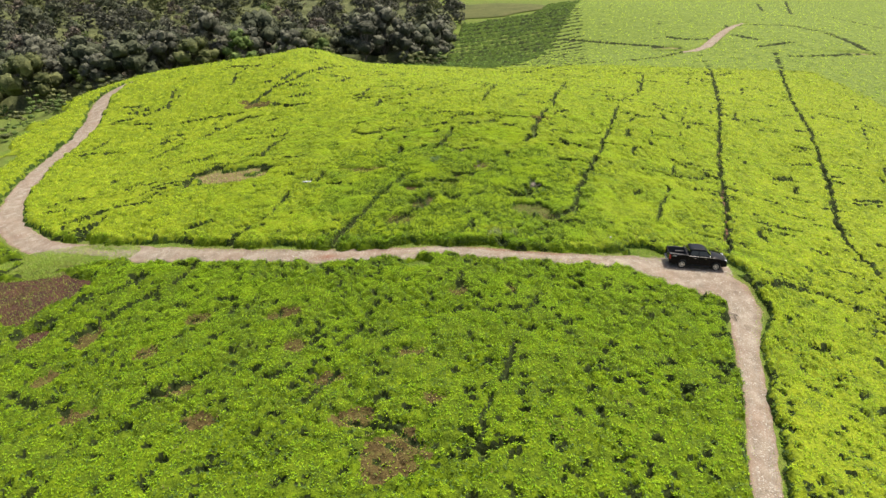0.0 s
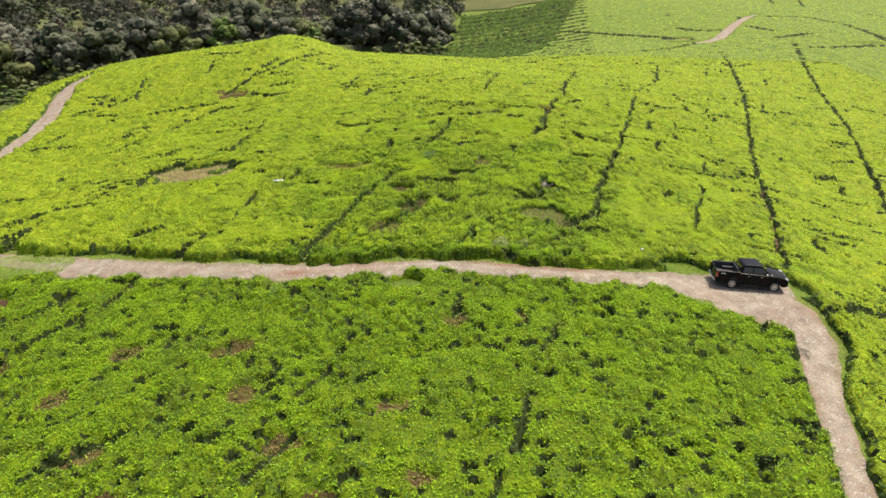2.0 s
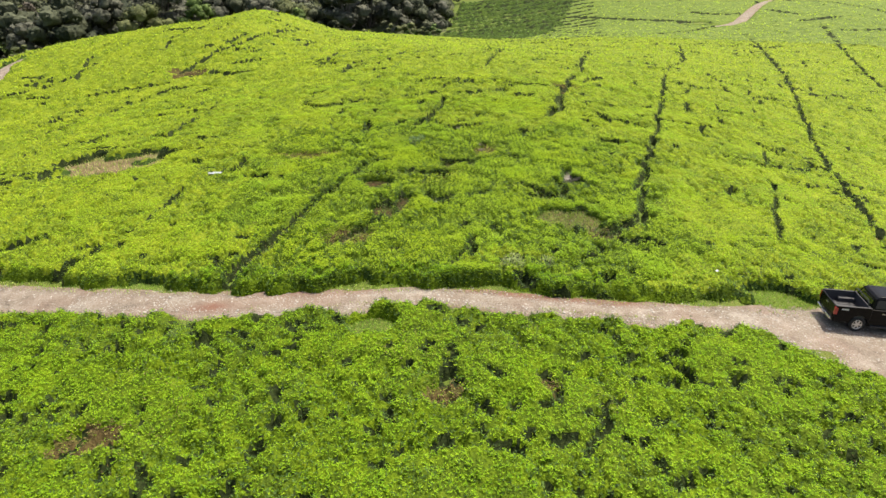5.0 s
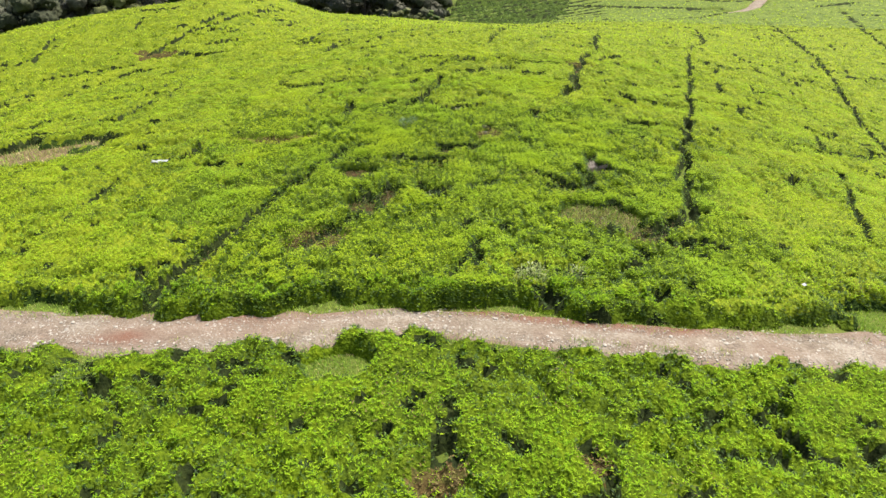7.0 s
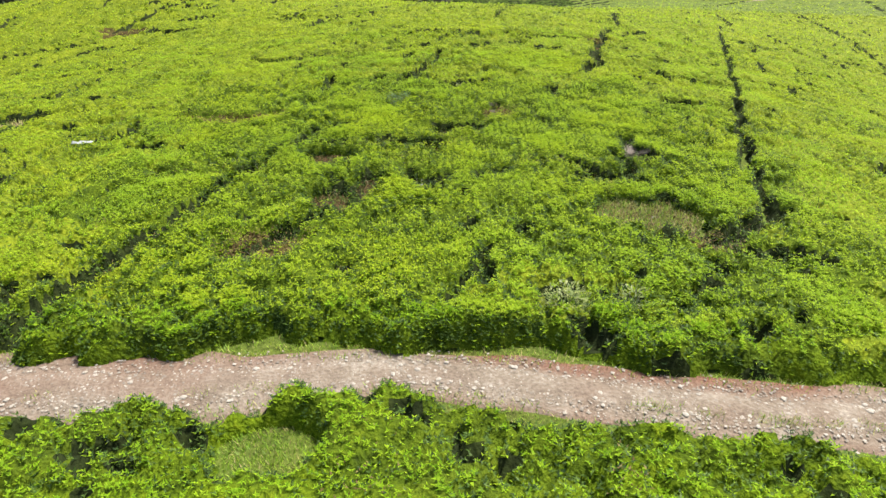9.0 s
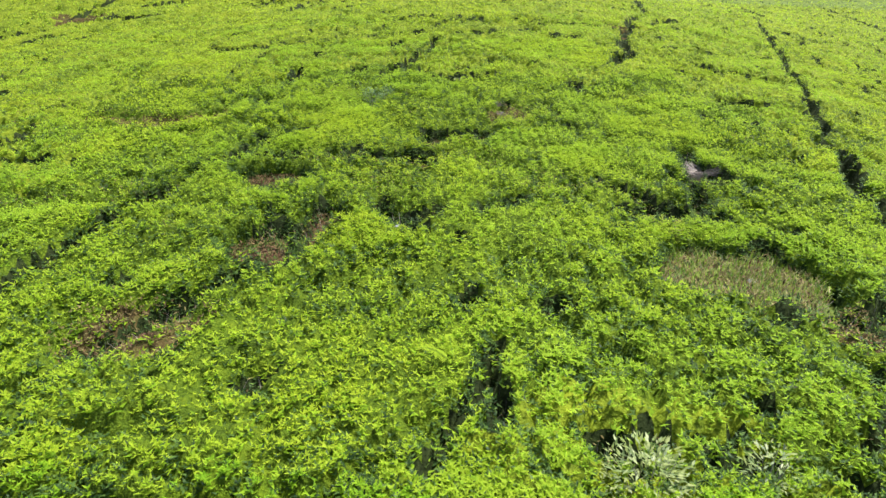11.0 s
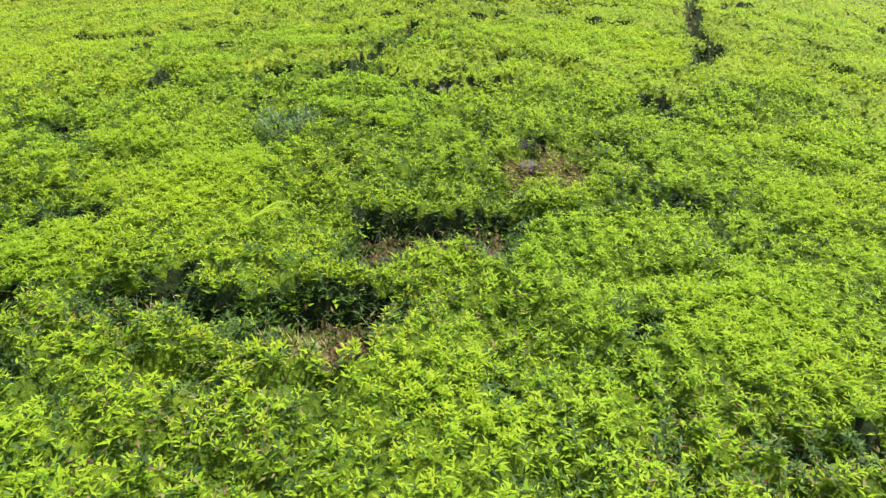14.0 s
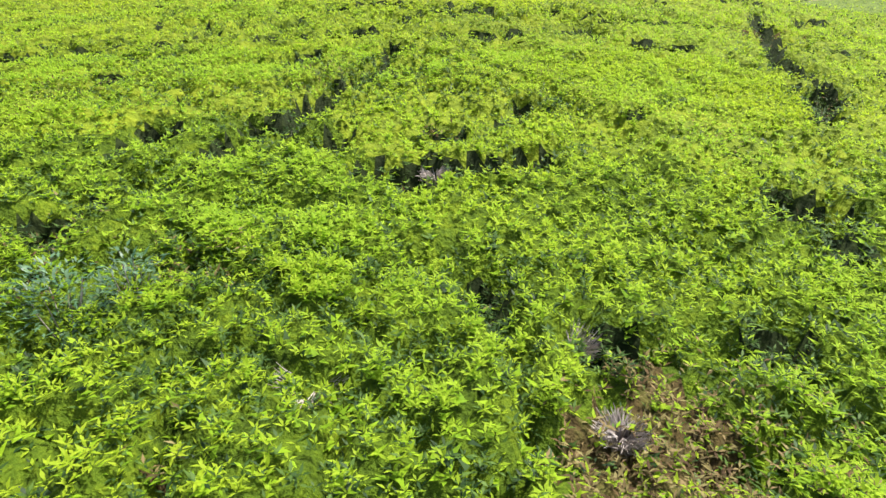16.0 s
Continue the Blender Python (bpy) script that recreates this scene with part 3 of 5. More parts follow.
def canopy(x, y, grain=0.0):
    """Cover and height of the bush tops over the ground; grain: size of the leafy clumps that make up a bush."""
    clear, gap, dead = plan_at(x, y)
    cover = planted(x, y) * (1 - clear) * (1 - 0.95 * gap)
    lumps = (vnoise(x, y, 1.5, 31) - 0.5) * 0.16 + (vnoise(x, y, 0.6, 32) - 0.5) * 0.12
    dip = smooth(0.60, 0.88, vnoise(x, y, 0.9, 33)) * 0.22
    crease = (1 - bushes(x + 2 * lumps, y - 2 * lumps, 1.15, 35, 0.26)) * smooth(0.35, 0.62, vnoise(x, y, 2.6, 36)) * 0.32
    if grain:
        crease = crease + (1 - bushes(x + lumps, y + lumps, grain, 37, 0.6)) * grain * 0.30
    return cover, (BUSH + 0.05 + lumps - dip - crease) * (1 - (1 - cover) ** 1.8) * (1 - 0.36 * dead)


# ---- helpers for meshes ----
def mesh_ob(name, verts, faces, materials, index=None, smooth_shade=False):
    """One object from numpy arrays; faces all of one length."""
    me = bpy.data.meshes.new(name)
    verts, faces = np.asarray(verts, np.float32), np.asarray(faces, np.int32)
    k = faces.shape[1]
    me.vertices.add(len(verts))
    me.vertices.foreach_set("co", verts.ravel())
    me.loops.add(faces.size)
    me.loops.foreach_set("vertex_index", faces.ravel())
    me.polygons.add(len(faces))
    me.polygons.foreach_set("loop_start", np.arange(0, faces.size, k, dtype=np.int32))
    for m in materials:
        me.materials.append(m)
    if index is not None:
        me.polygons.foreach_set("material_index", np.asarray(index, np.int32))
    if smooth_shade:
        me.polygons.foreach_set("use_smooth", np.ones(len(faces), bool))
    me.update(calc_edges=True)
    me.validate()
    return new(name, me)


def grid_faces(n, m):
    i, j = np.meshgrid(np.arange(n - 1), np.arange(m - 1), indexing="ij")
    a = (i * m + j).ravel()
    return np.stack([a, a + m, a + m + 1, a + 1], 1)


def trimmed(verts, faces, keep):
    faces = faces[keep]
    used = np.unique(faces)
    remap = np.full(len(verts), -1)
    remap[used] = np.arange(len(used))
    return verts[used], remap[faces]


def part(name, bm, material, parent, label="", smooth_shade=False):
    """Links a bmesh as one mesh object under a thing or a part."""
    me = bpy.data.meshes.new(name)
    bm.normal_update()
    bm.to_mesh(me)
    bm.free()
    me.materials.append(material)
    if smooth_shade:
        me.polygons.foreach_set("use_smooth", np.ones(len(me.polygons), bool))
    ob = new(name, me)
    ob.parent = parent
    return tagged(ob, label)


# ---- ground: one sheet to the horizon ----
def stretched(lo, hi, step, far, grow=1.35):
    """Coordinates with an even middle and steps that grow outwards."""
    mid = list(np.arange(lo, hi + step / 2, step))
    s, v, right = step, hi, []
    while v < far:
        s *= grow
        v += s
        right.append(v)
    s, v, left = step, lo, []
    while v > -far:
        s *= grow
        v -= s
        left.append(v)
    return np.array(left[::-1] + mid + right)


gx, gy = stretched(-80, 95, 1.0, 4200, 1.25), stretched(16, 130, 1.0, 4200, 1.25)
GX, GY = np.meshgrid(gx, gy, indexing="ij")
GZ = ground_z(GX, GY) + (vnoise(GX, GY, 1.6, 41) - 0.5) * 0.05
GZ += np.where(np.hypot(GX, GY - 150) > 330, 1, 0) * (np.hypot(GX, GY - 150) - 330) * 0.012
ground = mesh_ob("ground", np.stack([GX, GY, GZ], -1).reshape(-1, 3), grid_faces(len(gx), len(gy)), [M_GROUND], smooth_shade=True)
tagged(ground, "gently rolling hill ground of grass and reddish soil", "ground", kind="structure")


# ---- tracks ----
def along(line, step):
    """Even points along a line of (x, y, half width), rounded at the corners."""
    p = np.array(line, float)
    for _ in range(2):
        q = [p[0]]
        for a, b in zip(p, p[1:]):
            q += [a * 0.75 + b * 0.25, a * 0.25 + b * 0.75]
        p = np.array(q + [p[-1]])
    d = np.r_[0, np.cumsum(np.hypot(*np.diff(p[:, :2], axis=0).T))]
    s = np.arange(0, d[-1], step)
    return np.stack([np.interp(s, d, p[:, k]) for k in range(p.shape[1])], 1)


def ribbon(name, line, step, lift, material):
    """A track: crowned, with two worn wheel ruts and ragged edges that run under the turf."""
    p = along(line, step)
    t = np.gradient(p[:, :2], axis=0)
    t /= np.linalg.norm(t, axis=1)[:, None]
    side = np.stack([-t[:, 1], t[:, 0]], 1)
    u = np.linspace(-1, 1, 15)
    U = np.tile(u, (len(p), 1))
    wide = p[:, 2:3] + 0.25
    x, y = p[:, :1] + side[:, :1] * U * wide, p[:, 1:2] + side[:, 1:] * U * wide
    rag = 1 + (vnoise(x, y, 1.2, 51) - 0.5) * 0.30
    x, y = p[:, :1] + side[:, :1] * U * wide * rag, p[:, 1:2] + side[:, 1:] * U * wide * rag
    rut = np.exp(-((np.abs(U) - 0.52) / 0.2) ** 2) * 0.035
    z = ground_z(x, y) + lift + 0.05 * (1 - U ** 2) - rut + (vnoise(x, y, 0.5, 52) - 0.5) * 0.035
    z = np.where(np.abs(U) > 0.98, ground_z(x, y) - 0.08, z)
    ob = mesh_ob(name, np.stack([x, y, z], -1).reshape(-1, 3), grid_faces(len(p), len(u))[:, ::-1], [material], smooth_shade=True)
    worn = 0.3 * smooth(0.55, 0.95, np.abs(U)) + 0.2 * smooth(0.5, 0.8, vnoise(x, y, 1.7, 53))
    worn += 0.6 * smooth(0.25, 0.6, -U) * smooth(1.0, 3.0, x) * (1 - smooth(10.0, 13.0, x)) * (y > 52)
    worn += 0.9 * np.exp(-((x + 11.4) / 1.2) ** 2 - ((y - 54.4) / 0.4) ** 2)
    worn += 0.25 * smooth(-9, -6, x) * (1 - smooth(-3, -1, x)) * smooth(0.2, 0.6, -U)
    ob.data.attributes.new("earth", "FLOAT", "POINT").data.foreach_set("value", np.clip(worn, 0, 1).ravel().astype(np.float32))
    return ob


main_road = tagged(ribbon("road_main", MAIN_ROAD, 0.3, 0.035, M_ROAD), "stony dirt track with pale gravel and reddish wheel ruts", "track", kind="structure")
side_road = tagged(ribbon("road_side", SIDE_ROAD, 0.3, 0.05, M_ROAD), "narrow stony track widening where the truck is parked", "track", kind="structure")
# dark strips added on the gap floors so the distant lines read
M_GAP_STRIP = surface("gap_strip", [(0.03, 0.028, 0.014), (0.06, 0.05, 0.028), (0.11, 0.085, 0.05)], 2.5, 5, 0.95, 0.6, 0.1, gloss=0.1)
for line in FAR_STRIPS:
    tagged(ribbon("footpath", line, 1.5, 0.06, M_GAP_STRIP), "narrow dark strip along the gap between distant tea fields", "footpath", kind="structure")
tagged(ribbon("footpath", [(x, y, 0.22) for x, y in FOOTPATH[:6]], 0.5, 0.05, M_REDSOIL), "trodden reddish footpath climbing between the tea bushes", "footpath", kind="structure")
tagged(ribbon("road_far", FAR_ROAD, 1.0, 0.25, M_ROAD), "pale dirt track forking between distant tea fields", "track", kind="structure")


# ---- tea: inner canopy shells ----
def rough_field(x, y):
    """The unplucked slope beside the wood."""
    return x < np.interp(y, [170, 208, 272, 410], [14, 28, 47, 84]) + (vnoise(x, y, 6.0, 81) - 0.5) * 3


def nearness(x, y):
    """About how far the low flight keeps from a place."""
    n = np.where(y < 76, np.interp(y, [20, 28, 36, 44, 52, 56, 60, 64, 68, 72, 76], [36, 33, 28.6, 19.5, 14.5, 11.4, 8.8, 7.7, 6.3, 5.2, 5.6]), np.hypot(3.8, y - 71.9))
    return np.hypot(n, np.maximum(0, np.abs(x - 2) - 0.72 * n))


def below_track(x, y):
    """The darker, greener field between the two tracks."""
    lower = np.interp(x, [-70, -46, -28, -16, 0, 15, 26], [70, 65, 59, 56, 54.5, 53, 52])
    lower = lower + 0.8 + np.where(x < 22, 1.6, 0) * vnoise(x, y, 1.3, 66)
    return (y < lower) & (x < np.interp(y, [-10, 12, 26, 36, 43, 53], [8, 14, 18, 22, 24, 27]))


def shell(name, x0, x1, y0, y1, step, material, sink, hole=None, grain=0.0):
    xs, ys = np.arange(x0, x1 + step / 2, step), np.arange(y0, y1 + step / 2, step)
    X, Y = np.meshgrid(xs, ys, indexing="ij")
    jx, jy = (vnoise(X, Y, step * 1.1, 61) - 0.5) * step * 0.6, (vnoise(X, Y, step * 1.1, 62) - 0.5) * step * 0.6
    X, Y = X + jx, Y + jy
    cover, high = canopy(X, Y, grain)
    deep = sink + 0.07 * (nearness(X, Y) < 11)
    Z = ground_z(X, Y) + np.where(cover > 0.06, high - deep * smooth(0, 0.4, cover), -0.15)
    Z += np.where((Y > 168) & rough_field(X, Y), (bushes(X, Y, 2.4, 39, 0.7) - 0.6) * 1.0, 0)          # unplucked bushes stand apart
    f = grid_faces(len(xs), len(ys))
    c = cover.ravel()[f].max(1) > 0.12
    c &= (np.abs(X) < 0.73 * np.hypot(26.4, Y) + (10 if step < 0.4 else 30)).ravel()[f].all(1)
    if hole:
        mx, my = X.ravel()[f].mean(1), Y.ravel()[f].mean(1)
        c &= ~((mx > hole[0]) & (mx < hole[1]) & (my > hole[2]) & (my < hole[3]))
    f0 = f
    v, f = trimmed(np.stack([X, Y, Z], -1).reshape(-1, 3), f, c)
    dark = (cover.ravel()[f0[c]].mean(1) < 0.72) & (plan_at(X, Y)[1].ravel()[f0[c]].max(1) > 0.2)          # stems and soil in the gaps, near-black with the gap's shade in the colour
    mx, my = v[f][..., 0].mean(1), v[f][..., 1].mean(1)
    rough = (my > 165) & rough_field(mx, my)
    within = nearness(mx, my) < 9 + 5 * vnoise(mx, my, 2.2, 63)          # near the low flight: darker green carries the shade under the leaves
    clear, gap, dead = plan_at(mx, my)
    flank = (clear > 0.46 + 0.30 * vnoise(mx, my, 0.5, 64)) & (my < 140) & ~below_track(mx, my)          # old leaves down the outer bushes' sides, coloured dark for the shaded flank
    withered = dead > 0.3 + 0.7 * vnoise(mx, my, 0.45, 65)
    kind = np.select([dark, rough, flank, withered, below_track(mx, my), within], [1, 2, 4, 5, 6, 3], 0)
    return mesh_ob(name, v, f, [material, M_SHADED_STEMS, M_ROUGHSHELL, M_UNDER_SHADE, M_SHADED_SIDES, M_WITHERED, M_TABLE_LOW], kind, smooth_shade=True)


NEAR = (-26.0, 30.0, 18.0, 92.0)
SLOPE = (-60.0, 75.0, 24.0, 112.0)
MID = (-90.0, 100.0, 16.0, 175.0)


def inner(area, rim):
    return area[0] + rim, area[1] - rim, area[2] + rim, area[3] - rim


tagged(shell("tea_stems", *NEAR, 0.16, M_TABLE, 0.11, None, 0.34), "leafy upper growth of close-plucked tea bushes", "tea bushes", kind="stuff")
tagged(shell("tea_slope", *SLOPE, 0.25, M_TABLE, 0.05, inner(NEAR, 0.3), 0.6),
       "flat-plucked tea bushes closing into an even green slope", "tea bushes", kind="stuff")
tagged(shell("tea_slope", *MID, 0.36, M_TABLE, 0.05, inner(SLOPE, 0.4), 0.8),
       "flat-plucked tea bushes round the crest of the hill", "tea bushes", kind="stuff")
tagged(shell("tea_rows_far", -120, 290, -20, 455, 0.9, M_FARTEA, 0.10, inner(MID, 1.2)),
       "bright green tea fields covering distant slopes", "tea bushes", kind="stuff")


# ---- tea: shoots and leaves ----
def leaf_size(x, y):
    """Finer foliage where the flight passes low over the bushes."""
    d = nearness(x, y)
    return np.clip(d * np.interp(d, [8, 24, 42, 60, 150], [0.0050, 0.0040, 0.0044, 0.0048, 0.0048]), np.interp(d, [6.0, 7.5, 9.5], [0.078, 0.082, 0.086]), 0.7)


LEAF = np.array([(0, 0, 0), (0.45, 0.165, 0.05), (1.1, 0, -0.07), (0.45, -0.165, 0.05)])
SLIM = np.array([(0.05, 0.25, 0), (1.0, 0.02, -0.02), (0.05, -0.25, 0)])


def leaves(base, yaw, lift, size, wide=1.0, blade=LEAF):
    """Folded leaf blades: verts and quads, at base points with a heading, an upward slope and a length."""
    n = len(base)
    k = blade[None] * size[:, None, None] * np.array([1, 1, 1])
    k = k * np.stack([np.ones(n), np.full(n, wide), np.ones(n)], 1)[:, None]
    cl, sl, cy, sy = np.cos(lift)[:, None], np.sin(lift)[:, None], np.cos(yaw)[:, None], np.sin(yaw)[:, None]
    x, y, z = k[..., 0], k[..., 1], k[..., 2]
    x, z = x * cl - z * sl, x * sl + z * cl
    x, y = x * cy - y * sy, x * sy + y * cy
    v = np.stack([x, y, z], -1) + base[:, None]
    return v.reshape(-1, 3), np.arange(n * len(blade)).reshape(-1, len(blade))


rng = np.random.default_rng(12)


def shoots(x0, x1, y0, y1, tile=4.0):
    """Shoot places over a stretch of the plan."""
    out = []
    for a in np.arange(x0, x1, tile):
        for b in np.arange(y0, y1, tile):
            L = float(leaf_size(np.array(a + tile / 2), np.array(b + tile / 2)))
            if abs(a + tile / 2) > 0.73 * math.hypot(26.4, b) + 6:
                continue
            n = int(np.interp(L, [0.078, 0.082, 0.087, 0.13, 0.2, 0.3, 0.6], [1.45, 1.25, 0.95, 0.6, 0.42, 0.34, 0.22]) * tile * tile / (L * L))
            if nearness(np.array(a + 2.0), np.array(b + 2.0)) > 15:
                n = int(n * 0.55)
            out.append(np.stack([rng.uniform(a, a + tile, n), rng.uniform(b, b + tile, n)], 1))
    return np.concatenate(out)


def tea_leaves(name, x0, x1, y0, y1, label, flush=M_FLUSH, green=M_GREEN, each=3, within=None):
    """One parcel of tea: upright flush on the table, dark old leaves, partly for shade, down the sides of the bushes.
    """
    p = shoots(x0, x1, y0, y1)
    x, y = p[:, 0], p[:, 1]
    if within is not None:
        keep = within(x, y)
        x, y = x[keep], y[keep]
    cover, level = canopy(x, y)
    grain = np.where(leaf_size(x, y) < 0.15, 0.34, 0.6)
    tuft = np.where(grain < 0.5, bushes(x, y, 0.34, 37, 0.6), bushes(x, y, 0.6, 37, 0.6))          # 1 on a tuft, 0 between two
    near = nearness(x, y) < 15
    loose = np.where(near, 0.3 + 0.7 * smooth(0.35, 0.65, vnoise(x, y, 1.6, 78)), 0.6)          # how far the tufts stand apart
    tuft = 1 - (1 - tuft) * loose
    e = 0.12
    sx, sy = (canopy(x + e, y)[1] - level) / e, (canopy(x, y + e)[1] - level) / e
    high = level - (1 - tuft) * grain * np.where(near, 0.8, 0.42) * smooth(0.1, 0.5, cover)
    slope = np.hypot(sx, sy)
    keep = cover > rng.uniform(0.2, 0.62, len(x))
    clump = 0.6 * vnoise(x, y, 0.34, 75) + 0.4 * vnoise(x, y, 0.8, 76)
    keep &= (clump > rng.uniform(0.0, 0.32, len(x))) | (leaf_size(x, y) > 0.4)
    keep &= tuft > rng.uniform(-0.3, 0.55, len(x))
    x, y, cover, high, slope, sx, sy, tuft = (v[keep] for v in (x, y, cover, high, slope, sx, sy, tuft))
    L = leaf_size(x, y)
    more = np.clip(slope * 1.9 - 0.5, 0, 3.8) * (L < 0.35) * np.where(plan_at(x, y)[0] > 0.03, 1.0, np.where(plan_at(x, y)[1] * (nearness(x, y) < 9) > 0.05, 1.2, 0.1))
    k = np.repeat(np.arange(len(x)), 1 + np.floor(more + rng.random(len(x))).astype(int))
    first = np.r_[True, k[1:] != k[:-1]]
    x, y, cover, high, slope, L, sx, sy, tuft = (v[k] for v in (x, y, cover, high, slope, L, sx, sy, tuft))
    n = len(x)
    down = np.where(first, 0, rng.uniform(0, 0.9, n))
    out = 0.05 * (~first) / np.maximum(slope, 0.5)
    x, y = x - sx * out + np.where(first, 0, rng.normal(0, 0.06, n)), y - sy * out + np.where(first, 0, rng.normal(0, 0.06, n))
    deep = np.where(rng.random(n) < 0.3, rng.uniform(0.0, 0.14, n), rng.uniform(-0.04, 0.05, n))
    z = ground_z(x, y) + high * (1 - down) - deep * first - np.minimum(0.25 * L, 0.06)
    k = np.repeat(np.arange(n), each)
    yaw = rng.uniform(0, 6.283, n)[k] + np.tile(np.arange(each) * 6.283 / each, n) + rng.normal(0, 0.35, n * each)
    steep = np.clip(1.25 - L, 0.35, 1.0)[k]
    lift = np.where(np.tile(np.arange(each), n) == 0, rng.uniform(0.5, 1.15, n * each), rng.uniform(-0.1, 0.65, n * each)) * steep
    size = L[k] * rng.uniform(0.65, 1.3, n * each) 
    off = np.stack([np.cos(yaw), np.sin(yaw), np.zeros_like(yaw)], 1) * (L[k] * 0.06)[:, None]
    # dark old leaves also stand in for shade on steep sides and gap edges
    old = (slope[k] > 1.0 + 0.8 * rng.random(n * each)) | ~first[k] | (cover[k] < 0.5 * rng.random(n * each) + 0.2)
    dark_share = 0.03 + 0.45 * smooth(0.60, 0.86, vnoise(x, y, 1.9, 71)) * np.where((y > 55) & (y < 92) & (np.abs(x - 2) < 14), 0.45, 1.0)
    dark_share += 0.24 * (1 - smooth(36, 50, y)) * (1 - 0.6 * smooth(0, 14, x))
    dark_share += 0.28 * smooth(0.60, 0.84, vnoise(x, y, 0.9, 33)) * (nearness(x, y) < 16)          # hollows in the table, their shade given by more dark old leaves
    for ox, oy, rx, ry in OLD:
        dark_share = np.maximum(dark_share, 0.32 * (1 - smooth(0.6, 1.3, np.hypot((x - ox) / rx, (y - oy) / ry))))
    # creases between tufts are shaded by choosing the dark leaf colour
    old |= rng.random(n * each) < np.maximum(dark_share, 0.72 * (1 - smooth(0.1, 0.45, tuft)))[k]
    dry = ((vnoise(x, y, 2.7, 72)[k] > 0.86) & (rng.random(n * each) < 0.12)) | (rng.random(n * each) < 0.8 * plan_at(x, y)[2][k])
    low = (np.tile(np.arange(each), n) > 1) & (rng.random(n * each) < 0.3)
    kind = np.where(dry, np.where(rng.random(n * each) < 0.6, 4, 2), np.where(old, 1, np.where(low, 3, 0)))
    kind = np.where((kind == 0) & below_track(x, y)[k], 5, kind)
    place = np.stack([x, y, z], 1)[k] + off
    u = (rng.random(n) < 0.30) & (L < 0.25)          # older leaves under the flush
    ku = np.repeat(np.where(u)[0], 3)
    yu = rng.uniform(0, 6.283, len(ku))
    place = np.concatenate([place, np.stack([x, y, z - rng.uniform(0.07, 0.17, n) - 0.1 * L], 1)[ku] + rng.normal(0, 0.4, (len(ku), 3)) * L[ku][:, None] * np.array([1, 1, 0.2])])
    yaw, lift = np.concatenate([yaw, yu]), np.concatenate([lift, rng.uniform(0.0, 0.6, len(ku))])
    size = np.concatenate([size, L[ku] * rng.uniform(1.2, 1.9, len(ku))])
    kind = np.concatenate([kind, np.where(rng.random(len(ku)) < 0.85, 3, 1)])
    small = np.concatenate([nearness(x, y)[k] < 7.8, np.zeros(len(ku), bool)])
    for blade, some in ((LEAF, small), (SLIM, ~small)):
        if some.any():
            v, f = leaves(place[some], yaw[some], lift[some], size[some], 1.0, blade)
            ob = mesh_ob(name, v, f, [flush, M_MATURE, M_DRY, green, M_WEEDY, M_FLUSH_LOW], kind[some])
            tagged(ob, label, "tea bushes", "tea fields", "stuff")


def on_view_side(x, y):
    """The slopes that face the flight, not the back of the crest."""
    return ~((y > 158) & (x < 14) & (x > -70)) & ~((y > 168) & rough_field(x, y))


tea_leaves("tea_foliage", -8, 12, 63, 88, "close-plucked tea bushes with bright yellow-green young shoots on the hill", each=4)
tea_leaves("tea_foliage", -28, 32, 55, 96, "close-plucked tea bushes with fresh green shoots above the track", within=lambda x, y: ~((x > -8) & (x < 12) & (y > 63) & (y < 87)))
tea_leaves("tea_foliage", -40, 32, 17, 55, "plucked tea bushes below the track with deep green shoots and withered bushes")
tea_leaves("tea_foliage", 32, 72, 23, 96, "flat-topped tea bushes with sunlit green shoots beside the side track")
tea_leaves("tea_foliage", -84, -28, 55, 96, "tea bushes with green shoots along the bend of the track")
tea_leaves("tea_foliage", -92, 112, 96, 176, "tea bushes on the rounded crest of the hill", within=on_view_side)
tea_leaves("tea_foliage", 72, 140, 40, 96, "tea bushes sloping away beyond the footpath")
tea_leaves("tea_foliage", 12, 290, 176, 440, "distant tea bushes in bright green blocks", within=lambda x, y: ~rough_field(x, y))
tea_leaves("tea_foliage", 112, 240, 96, 176, "distant tea bushes on the far slope")
tea_leaves("tea_foliage", -12, 90, 168, 400, "unplucked dark green tea on the slope beside the wood", M_ROUGHTEA, M_MATURE, within=rough_field)


# ---- wood behind the hill ----
def blades(rng_, centre, radius, count, size, squash=0.8):
    """Leaf cards on a lump of a crown, facing outwards, with gaps."""
    d = rng_.normal(size=(count, 3))
    d /= np.linalg.norm(d, axis=1)[:, None]
    d[:, 2] = np.where(d[:, 2] < -0.35, -d[:, 2] * 0.6, d[:, 2])
    r = radius * (0.66 + 0.46 * rng_.random(count))
    pos = centre + d * (r[:, None] * np.array([1, 1, squash]))
    face = d + np.array([0, 0, 0.35]) + rng_.normal(0, 0.30, (count, 3))
    face /= np.linalg.norm(face, axis=1)[:, None]
    one = np.cross(face, rng_.normal(size=(count, 3)))
    one /= np.linalg.norm(one, axis=1)[:, None]
    two = np.cross(face, one)
    s = (size * rng_.uniform(0.5, 1.2, count))[:, None]
    v = np.stack([pos - one * s, pos - two * s * 0.6 + one * s * 0.2, pos + one * s, pos + two * s * 0.6 + face * s * 0.2], 1)
    return v.reshape(-1, 3), np.arange(count * 4).reshape(-1, 4)


